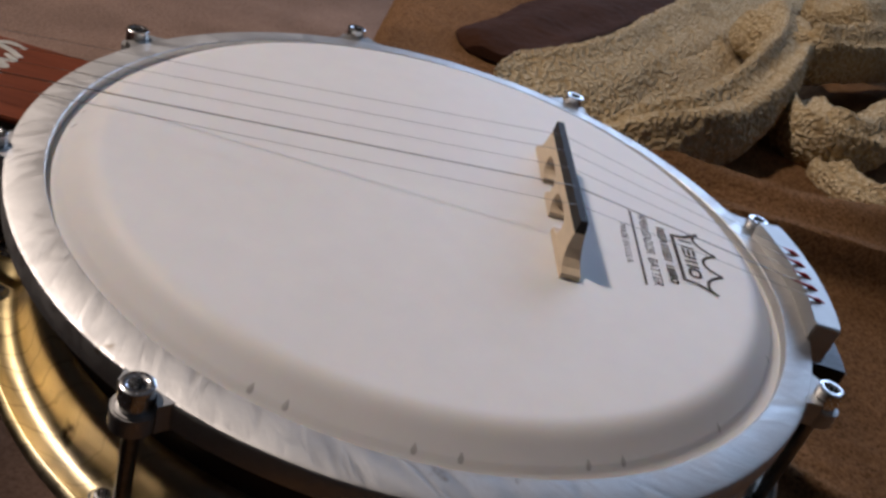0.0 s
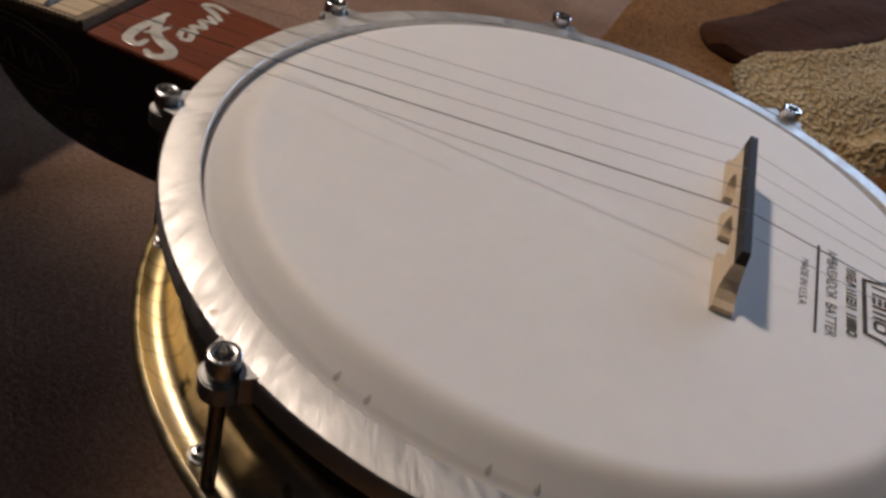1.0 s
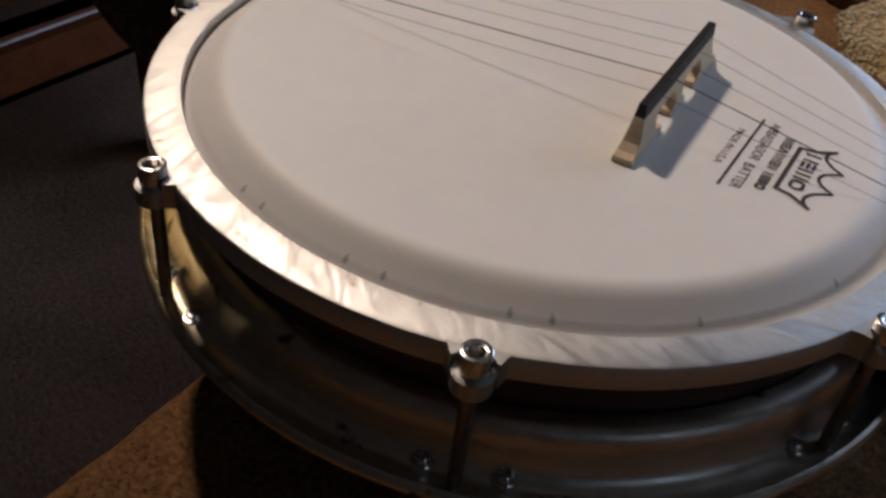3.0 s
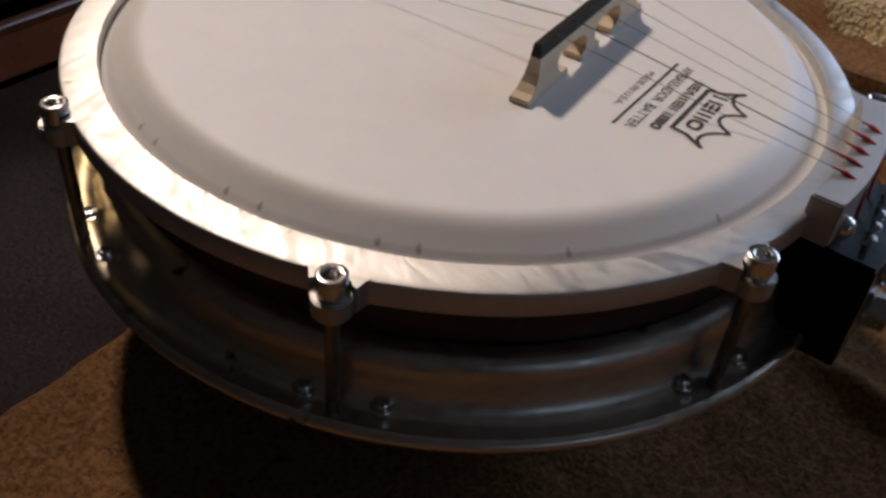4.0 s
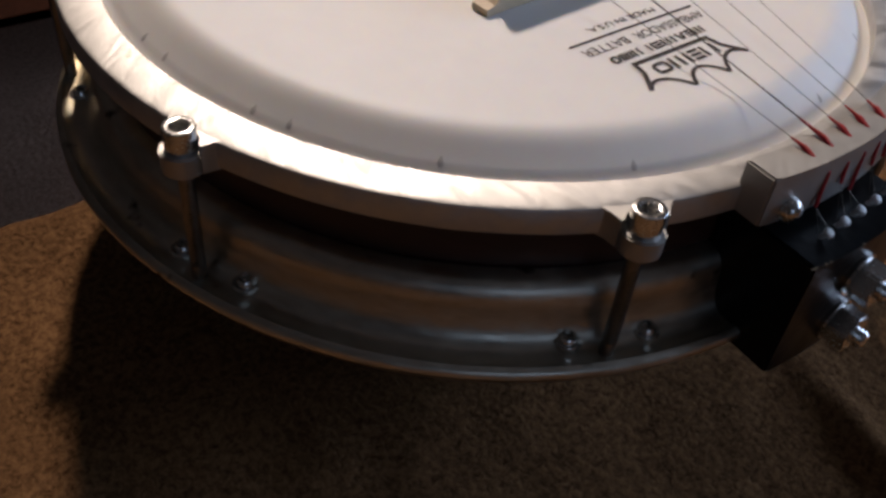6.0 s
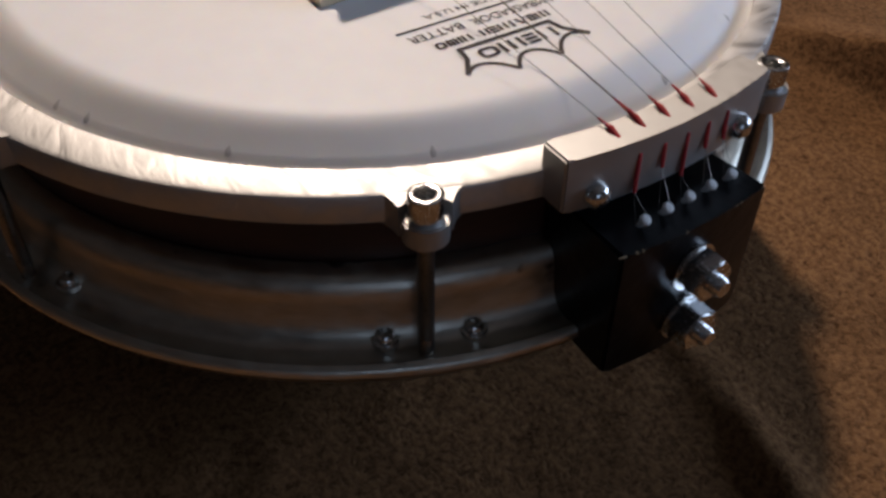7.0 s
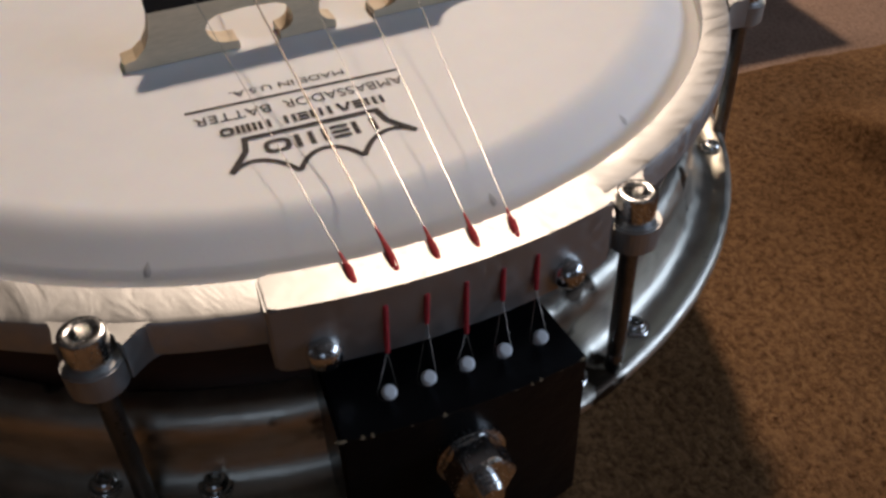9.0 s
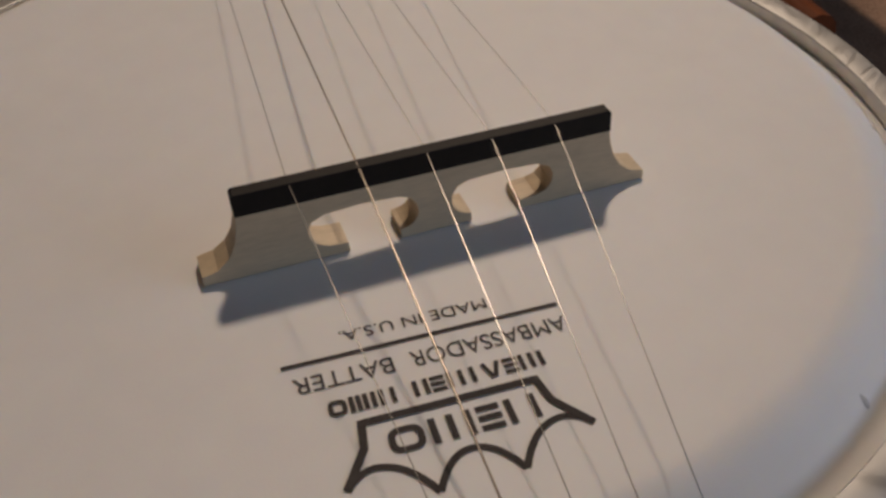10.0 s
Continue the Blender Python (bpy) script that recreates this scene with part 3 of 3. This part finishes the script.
def build_tail():
    out = []
    for a in np.linspace(-8.2, 20.6, 30):
        out.append((135.2 * math.cos(radians(a)), 135.2 * math.sin(radians(a))))
    for a in np.linspace(20.0, -7.6, 30):
        r = 144.4
        out.append((r * math.cos(radians(a)), r * math.sin(radians(a))))
    tail = part("tailpiece", prism(out, -13.8, 1.4, 0.6), M_ALU, banjo, "curved aluminium tailpiece bar")
    s0 = None
    for a in (355.9, 15.4):
        m = Matrix.Translation(polar(144.2, a, -10.2)) @ Matrix.Rotation(radians(a), 4, "Z") @ Matrix.Rotation(radians(90), 4, "Y")
        if s0 is None:
            s0 = part("tail_screw", turned([(3.4, -0.5), (3.5, 0.8), (3.0, 2.4), (2.0, 3.4), (0, 3.9)], 18), M_STEEL, tail)
            s0.matrix_basis = m
        else:
            share(s0, "tail_screw", tail, m)
    out = [(129 * math.cos(radians(a)), 129 * math.sin(radians(a))) for a in np.linspace(-5.3, 14.6, 16)]
    out += [(158.4 * math.cos(radians(a)), 158.4 * math.sin(radians(a))) for a in np.linspace(13.4, -4.3, 22)]
    block = part("tail_block", prism(out, -59, -18.6, 0.7), M_BLACK, banjo, "black lacquered wooden block with worn edge")
    for z, spin in ((-30.2, 36), (-47.6, 12)):
        base = Matrix.Translation((0.1582, 0.0117, (z - 1.2) * MM)) @ Matrix.Rotation(radians(4.2), 4, "Z") @ Matrix.Rotation(radians(90), 4, "Y")
        w = part("washer", turned([(0, -0.4), (6.8, -0.4), (6.9, 0.9), (0, 0.9)], 28), M_STEEL, block)
        w.matrix_basis = base
        bm = prism([(6.4 * math.cos(radians(60 * k + spin)), 6.4 * math.sin(radians(60 * k + spin))) for k in range(6)], 0.9, 7.4, 0.45)
        nt = part("hex_nut", bm, M_STEEL, block)
        nt.matrix_basis = base
        e = part("bolt_end", turned([(2.6, 0), (2.8, 7.4), (2.5, 7.8), (2.8, 8.3), (2.5, 8.8), (2.8, 9.4), (2.5, 9.9), (2.2, 10.6), (0, 10.8)], 16), M_STEEL, block)
        e.matrix_basis = base
    rnd = random.Random(5)
    for k in range(16):
        a = -4.2 + 17.4 * k / 15 + rnd.uniform(-0.3, 0.3)
        ln = rnd.uniform(0.15, 0.6)
        part("worn_chip", tube([polar(158.0, a - ln, -18.9), polar(158.15, a, -18.95), polar(158.0, a + ln, -18.9)], [0.00008, rnd.uniform(0.00025, 0.0005), 0.00008], 6), M_WORN, block, "bare wood along the worn edge")
    pin0 = None
    for i in range(5):
        f = i / 4
        m = Matrix.Translation((0.1508 - 0.0034 * f, -0.0012 + 0.0303 * f, -0.0186)) @ pose(0, 0, 0, 0, 28, 4)
        if pin0 is None:
            pin0 = part("string_pin", turned([(0.8, -1), (0.8, 2.2), (1.25, 2.3), (1.45, 2.8), (1.4, 3.3), (1.0, 3.7), (0, 3.8)], 14), M_PIN, block, "white round pin head")
            pin0.matrix_basis = m
        else:
            share(pin0, "string_pin", block, m)
    return tail, block


TAIL, BLOCK = build_tail()


def build_strings():
    for i in range(5):
        f = i / 4
        hole = Vector((0.1400 - 0.002 * f, -0.0030 + 0.0310 * f, 0.0018))
        saddle = Vector((0.0441 - 0.0053 * f, -0.0180 + 0.0525 * f, 0.0172))
        neck = Vector((-0.180, -0.0280 + 0.0113 * i + 0.0007 * i * i, -0.001 - 0.0016 * i))
        nut = axis_pt(-640, -16 + 8.0 * i, -38)
        wound = i == 1
        rad = 0.0002 if wound else 0.00009
        s = part("string", tube([nut, neck, saddle, hole + Vector((0.0005, 0, 0))], rad, 6), M_WOUND if wound else M_STRING, banjo, "wound bass string" if wound else "")
        d = (saddle - hole).normalized()
        ln = (0.0062, 0.0105, 0.0066, 0.0072, 0.0058)[i]
        part("thread_wrap", tube([hole + d * ln, hole + d * ln * 0.6, hole + d * 0.002, hole + Vector((0.0012, 0, -0.001))], [0.00022, 0.0004, 0.00075, 0.0007], 8), M_THREAD, s, "red thread winding")
        # in front of the tailpiece: wrapped end, then a loop round the pin
        a = math.atan2(0.0007 + 0.0077 * i, 0.1444)
        top = Vector((0.1442 * math.cos(a + 0.004), 0.1442 * math.sin(a + 0.004), -0.0028))
        low = Vector((0.1452 * math.cos(a), 0.1452 * math.sin(a), (-0.0133, -0.0088, -0.0145, -0.0096, -0.0104)[i]))
        part("thread_wrap", tube([top + Vector((-0.0008, 0, 0.0004)), top, low], [0.0004, 0.0006, 0.0005], 8), M_THREAD, s, "red thread winding")
        pin = Vector((0.1512 - 0.0034 * f, -0.0012 + 0.0303 * f, -0.0168))
        loop = [low]
        side = Vector((-math.sin(a), math.cos(a), 0))
        for k in range(9):
            th = math.pi * (k / 8)
            loop.append(pin + side * 0.0019 * math.cos(th) + Vector((0.0017, 0, -0.0008)) * math.sin(th))
        loop.append(low)
        part("string_loop", tube(loop, 0.00006, 5), M_WOUND, s)


build_strings()


def build_neck():
    slope = radians(4.4)
    nk = tagged(new("neck"), "dark carved walnut neck")
    nk.parent = banjo
    nk.matrix_basis = AXIS

    def top(x):
        return -10.6 + (x + 227) * math.tan(slope) * (1 if x < -227 else 0)

    # side outline of heel and shaft, then its half width at each place; the shaft's back is rounded
    low = [(-172, -62.5), (-198, -62.8), (-216, -62.6), (-230, -61), (-241, -58.5), (-250, -54.5), (-257, -49.5), (-263, -44), (-269, -39), (-278, top(-278) - 21), (-300, top(-300) - 20), (-640, top(-640) - 17)]
    bm = bmesh.new()
    cols = []
    for x, z in low:
        w, t = 27.0 - 0.013 * max(0, -227 - x), top(x)
        r = min(5.0 if x > -265 else 9.0, (t - z) * 0.4)
        ring = [(-w, t), (-w, z + r * 1.6), (-w + r * 0.3, z + r * 0.6), (-w + r, z + 0.1 * r), (-w * 0.4, z), (w * 0.4, z), (w - r, z + 0.1 * r), (w - r * 0.3, z + r * 0.6), (w, z + r * 1.6), (w, t)]
        cols.append([bm.verts.new((x * MM, a * MM, b * MM)) for a, b in ring])
    for c, d in zip(cols, cols[1:]):
        for k in range(10):
            bm.faces.new((c[k], d[k], d[(k + 1) % 10], c[(k + 1) % 10]))
    bm.faces.new(cols[0])
    bm.faces.new(cols[-1][::-1])
    part("neck_shaft", bm, M_NECK, nk, "dark walnut shaft with engraved heel")
    part("heel_top", box(-0.2015, 0, -0.0098, 0.049, 0.0552, 0.0022, 0.0005), M_RED, nk, "red-brown mahogany plate with pearl inlay")
    # fretboard, sloping away
    fb = part("fretboard", box(-0.2065, 0, -0.0018, 0.413, 0.0500, 0.0036, 0.0003), M_MAPLE, nk, "pale maple fretboard with brown edging")
    fb.matrix_basis = Matrix.Translation((-0.230, 0, -0.0058)) @ Matrix.Rotation(-slope, 4, "Y")
    for y in (-0.0261, 0.0261):
        part("edging", box(-0.2065, y, -0.0024, 0.413, 0.0022, 0.0050, 0.0003), M_BROWN, fb)
    part("edging", box(0.0019, 0, -0.0024, 0.0034, 0.0544, 0.0050, 0.0003), M_BROWN, fb)
    # toothed purfling along the near edge
    tooth = None
    for k in range(70):
        m = Matrix.Translation(((1.2 - k * 1.9) * MM, -0.0274, -0.0004))
        if tooth is None:
            tooth = part("purfling_tooth", box(0, 0, 0, 0.0010, 0.0007, 0.0014), M_MAPLE, fb, smooth=False)
            tooth.matrix_basis = m
        else:
            share(tooth, "purfling_tooth", fb, m)
    x, first = -13.0, None
    gap = 11.6
    while x > -405:
        if first is None:
            bm = tube([(0, -0.0250, 0.0001), (0, -0.0246, 0.0004), (0, 0.0246, 0.0004), (0, 0.0250, 0.0001)], 0.0010, 8)
            first = part("fret", bm, M_STEEL, fb)
            first.matrix_basis = Matrix.Translation((x * MM, 0, 0))
        else:
            share(first, "fret", fb, Matrix.Translation((x * MM, 0, 0)))
        x -= gap
        gap *= 1.0595

    # pearl script set into the plate: plain curls
    def curl(pts, rad):
        fine, rr = [], []
        for k in range((len(pts) - 1) * 5 + 1):
            i = min(k // 5, len(pts) - 2)
            f = k / 5 - i
            p0, p1, p2, p3 = (Vector(pts[max(i - 1, 0)]), Vector(pts[i]), Vector(pts[i + 1]), Vector(pts[min(i + 2, len(pts) - 1)]))
            q = 0.5 * (2 * p1 + (p2 - p0) * f + (2 * p0 - 5 * p1 + 4 * p2 - p3) * f * f + (3 * p1 - p0 - 3 * p2 + p3) * f ** 3)
            fine.append((q.x * MM, q.y * MM, 0))
            rr.append((rad[i] + (rad[i + 1] - rad[i]) * f) * MM)
        bm = tube(fine, rr, 8)
        for v in bm.verts:
            v.co.z = -0.00865 + v.co.z * 0.14
        part("pearl_inlay", bm, M_PEARL, nk, "mother-of-pearl script curl")

    curl([(-213.9, 5.6), (-214.3, -4.4), (-214.7, -12.4), (-213.0, -20.5), (-208.1, -22.0), (-207.6, -16.7)], [0.9, 1.7, 2.0, 2.0, 1.6, 0.9])
    curl([(-213.5, 1.0), (-209.6, -9.0), (-203.8, -14.2), (-197.8, -17.1), (-196.2, -22.0), (-200.2, -25.0), (-204.1, -22.8)], [1.2, 2.0, 2.2, 2.3, 2.2, 1.7, 0.9])
    curl([(-211.8, -13.5), (-208.5, -7.6), (-207.6, -2.0)], [0.8, 1.1, 0.7])
    curl([(-201.4, -6.9), (-203.2, -1.2), (-199.6, -1.6), (-197.6, -6.6), (-200.8, -7.4)], [1.1, 1.2, 1.2, 1.2, 1.0])
    curl([(-198.0, -0.6), (-202.8, 3.4), (-198.6, 5.4), (-203.0, 9.4), (-198.2, 11.4), (-203.0, 14.6)], [1.0, 1.3, 1.2, 1.3, 1.2, 1.0])
    curl([(-197.6, 14.6), (-203.0, 18.4), (-209.0, 21.4), (-205.6, 24.2), (-199.0, 22.4)], [1.1, 1.5, 1.4, 1.4, 0.8])

    # shallow engraved oval and scrolls on the heel's side
    def scroll(pts):
        part("engraving", tube([(a * MM, -0.02695, b * MM) for a, b in pts], 0.00045, 5), M_ENGRAVE, nk, "faint engraved scroll line")

    for rx, rz in ((21, 9.5), (24, 12)):
        scroll([(-252 + rx * math.cos(k * math.pi / 16), -27 + rz * math.sin(k * math.pi / 16) - 0.12 * rx * math.cos(k * math.pi / 16)) for k in range(33)])
    scroll([(-266 + 27 * k / 24, -27 + 3.6 * math.sin(k * 1.15) - k * 0.12) for k in range(25)])
    for cx, cz, r in ((-243, -43, 4), (-233, -47, 4.5), (-222, -43, 4.5), (-211, -48, 4), (-224, -53, 3)):
        scroll([(cx + r * (1 - k / 26) * math.cos(k * 0.55), cz + r * (1 - k / 26) * math.sin(k * 0.55)) for k in range(22)])


build_neck()


# ---- bench, blanket, throw ----
TOP = H0 - 0.1145       # where the bowl rests


def fold(x, y):
    """Height of the blanket over the bench: broad waves, two folds and the hollow under the bowl."""
    z = 0.004 * noise.noise(Vector((x * 5, y * 5, 0.3))) + 0.0025 * noise.noise(Vector((x * 13, y * 13, 2.1)))
    d = y - (0.240 + 0.05 * x + 0.010 * noise.noise(Vector((x * 6, 0, 5))))
    z += 0.029 * math.exp(-(d / (0.007 if d < 0 else 0.040)) ** 2) * min(1, max(0, (x + 0.03) / 0.09))
    d2 = y - (0.034 + 0.02 * math.sin(14 * x))
    z += 0.007 * math.exp(-(d2 / 0.008) ** 2) * min(1, max(0, (x - 0.10) / 0.08))
    d3 = y - (0.322 + 0.22 * (x - 0.14) + 0.02 * math.sin(16 * x))
    z += 0.022 * math.exp(-(d3 / 0.024) ** 2) * min(1, max(0, (x - 0.08) / 0.08))
    z += 0.0014 * noise.noise(Vector((x * 90, y * 90, 7.7)))
    return z


def build_bench():
    # far end run on out of view, to keep window light off the carpet
    bench = tagged(mesh_ob("bench", box(0.3465, 0.51, (TOP - 0.008) / 2, 0.826, 2.27, TOP - 0.008, 0.006), M_CHAIR), "low wooden bench hidden under the blanket", "bench")
    bm = bmesh.new()
    nx, ny = 220, 860
    x0, x1, y0, y1 = -0.072, 0.765, -0.63, 1.65
    drop = 0.16
    grid = []
    for i in range(nx + 1):
        row = []
        for j in range(ny + 1):
            s, t = x0 - drop + (x1 - x0 + 2 * drop) * i / nx, y0 - drop + (y1 - y0 + 2 * drop) * j / ny
            x, y = min(max(s, x0), x1), min(max(t, y0), y1)
            over = max(x - s, s - x, 0) + max(y - t, t - y, 0)
            z = TOP + fold(x, y)
            edge = min(x - x0, x1 - x, y - y0, y1 - y)
            if edge < 0.015:
                z -= 0.006 * (1 - edge / 0.015) ** 2
            wob = 0.006 * noise.noise(Vector((s * 9, t * 9, 4))) * min(1, over / 0.05)
            px = x + (0.004 + wob if s > x1 else -0.004 - wob if s < x0 else 0) * min(1, over / 0.01)
            py = y + (0.004 + wob if t > y1 else -0.004 - wob if t < y0 else 0) * min(1, over / 0.01)
            row.append(bm.verts.new((px, py, z - over)))
        grid.append(row)
    for i in range(nx):
        for j in range(ny):
            bm.faces.new((grid[i][j], grid[i + 1][j], grid[i + 1][j + 1], grid[i][j + 1]))
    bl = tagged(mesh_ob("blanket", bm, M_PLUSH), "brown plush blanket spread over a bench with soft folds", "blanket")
    return bench, bl


build_bench()


def build_settle():
    """A low wooden settle along the room, standing clear of the bench."""
    st = tagged(new("wooden_settle"), "low red-brown varnished wooden settle standing on the carpet", "settle")
    st.location = (-0.724, 0.411, 0)
    leg = None
    for x, y in ((0, 0), (0.164, 0.149), (-0.40, 0), (0, -0.95), (-0.40, -0.95)):
        bm = box(0, 0, 0.10, 0.042, 0.042, 0.20, 0.004)
        for v in bm.verts:
            f = 0.84 + 0.16 * v.co.z / 0.20
            v.co.x, v.co.y = v.co.x * f, v.co.y * f
        if leg is None:
            leg = part("leg", bm, M_CHAIR, st)
        else:
            bm.free()
            share(leg, "leg", st, Matrix.Translation((x, y, 0)))
    part("front_rail", box(-0.020, -0.38, 0.182, 0.046, 1.30, 0.094, 0.023, 5), M_CHAIR, st, "rounded front rail")
    part("side_rail", tube([(-0.02, 0.150, 0.196), (0.06, 0.150, 0.198), (0.166, 0.149, 0.200)], [0.020, 0.022, 0.022], 12), M_CHAIR, st)
    part("back_rail", box(-0.40, -0.26, 0.182, 0.040, 1.42, 0.094, 0.012, 3), M_CHAIR, st)
    part("seat", box(-0.232, -0.26, 0.237, 0.36, 1.44, 0.016, 0.004), M_CHAIR, st, "orange-brown wooden seat board")


build_settle()


def build_throw():
    """A fleece-lined throw thrown down in thick folds on the blanket's far part."""
    th = tagged(new("fleece_throw"), "crumpled throw of cream sherpa fleece with dark brown suede backing", "throw")
    th.location = (0.25, 0.55, TOP)

    def roll(name, path, wide, thick, z, mat, label, seed, lump, tilt=0.0):
        pts = [Vector((x * MM - 0.25, y * MM - 0.55, z0 * MM)) for x, y, z0 in [(p[0], p[1], p[2] if len(p) > 2 else z) for p in path]]
        # smooth the path
        fine = []
        n = len(pts) - 1
        for k in range(n * 44 + 1):
            i = min(k // 44, n - 1)
            f = k / 44 - i
            p0, p1, p2, p3 = pts[max(i - 1, 0)], pts[i], pts[i + 1], pts[min(i + 2, n)]
            fine.append(0.5 * (2 * p1 + (p2 - p0) * f + (2 * p0 - 5 * p1 + 4 * p2 - p3) * f * f + (3 * p1 - p0 - 3 * p2 + p3) * f ** 3))
        bm = bmesh.new()
        rings, seg = [], 104
        for k, p in enumerate(fine):
            d = (fine[min(k + 1, len(fine) - 1)] - fine[max(k - 1, 0)])
            d.z = 0
            d.normalize()
            side = Vector((-d.y, d.x, 0))
            f = k / (len(fine) - 1)
            end = min(1.0, 0.35 + 6 * min(f, 1 - f)) ** 0.6
            w = wide * MM * end * (1 + 0.22 * noise.noise(Vector((f * 4, seed, 0))))
            t = thick * MM * end * (1 + 0.30 * noise.noise(Vector((f * 5, seed, 9))))
            ring = []
            for q in range(seg):
                a = 2 * math.pi * q / seg
                c, s_ = math.cos(a), math.sin(a)
                crease = 1 + 0.26 * math.sin(5 * c + 5 * f + seed) * (s_ > 0)
                off = side * (w * math.copysign(abs(c) ** 0.85, c)) + Vector((0, 0, t * crease * math.copysign(abs(s_) ** 0.7, s_) + tilt * MM * c))
                v = p + off
                nrm = (side * c * 0.6 + Vector((0, 0, s_))).normalized()
                v = v + nrm * (lump * MM * (0.9 * noise.noise(v * 150 + Vector((seed, 0, 0))) + 0.6 * noise.noise(v * 280) + 1.3 * noise.noise(v * 28 + Vector((0, seed, 0)))))
                ring.append(bm.verts.new(v))
            rings.append(ring)
        for a, b in zip(rings, rings[1:]):
            for q in range(seg):
                bm.faces.new((a[q], a[(q + 1) % seg], b[(q + 1) % seg], b[q]))
        bm.faces.new(rings[0][::-1])
        bm.faces.new(rings[-1])
        return part(name, bm, mat, th, label)

    fleece, suede = "cream sherpa fleece fold", "dark brown suede backing"
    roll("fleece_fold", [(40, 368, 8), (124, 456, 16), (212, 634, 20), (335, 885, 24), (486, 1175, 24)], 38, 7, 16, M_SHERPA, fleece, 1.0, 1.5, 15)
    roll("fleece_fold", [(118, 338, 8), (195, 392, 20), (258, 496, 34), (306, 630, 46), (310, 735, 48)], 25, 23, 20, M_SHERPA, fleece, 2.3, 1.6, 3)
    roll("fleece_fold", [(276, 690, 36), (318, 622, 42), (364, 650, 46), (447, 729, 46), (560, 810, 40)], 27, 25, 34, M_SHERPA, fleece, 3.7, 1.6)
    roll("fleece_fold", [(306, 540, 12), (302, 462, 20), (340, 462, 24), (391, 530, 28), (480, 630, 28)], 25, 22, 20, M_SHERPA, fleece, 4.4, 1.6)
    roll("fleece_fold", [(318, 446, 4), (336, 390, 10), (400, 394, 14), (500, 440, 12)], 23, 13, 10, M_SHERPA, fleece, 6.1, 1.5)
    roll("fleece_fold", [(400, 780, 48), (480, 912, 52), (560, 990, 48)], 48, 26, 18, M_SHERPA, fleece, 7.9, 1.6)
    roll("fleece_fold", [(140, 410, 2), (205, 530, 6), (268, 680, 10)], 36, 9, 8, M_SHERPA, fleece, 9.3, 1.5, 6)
    roll("suede_fold", [(26, 452, 8), (65, 545, 13), (124, 660, 17), (210, 835, 20)], 44, 9, 12, M_SUEDE, suede, 5.2, 0.8, -4)


build_throw()
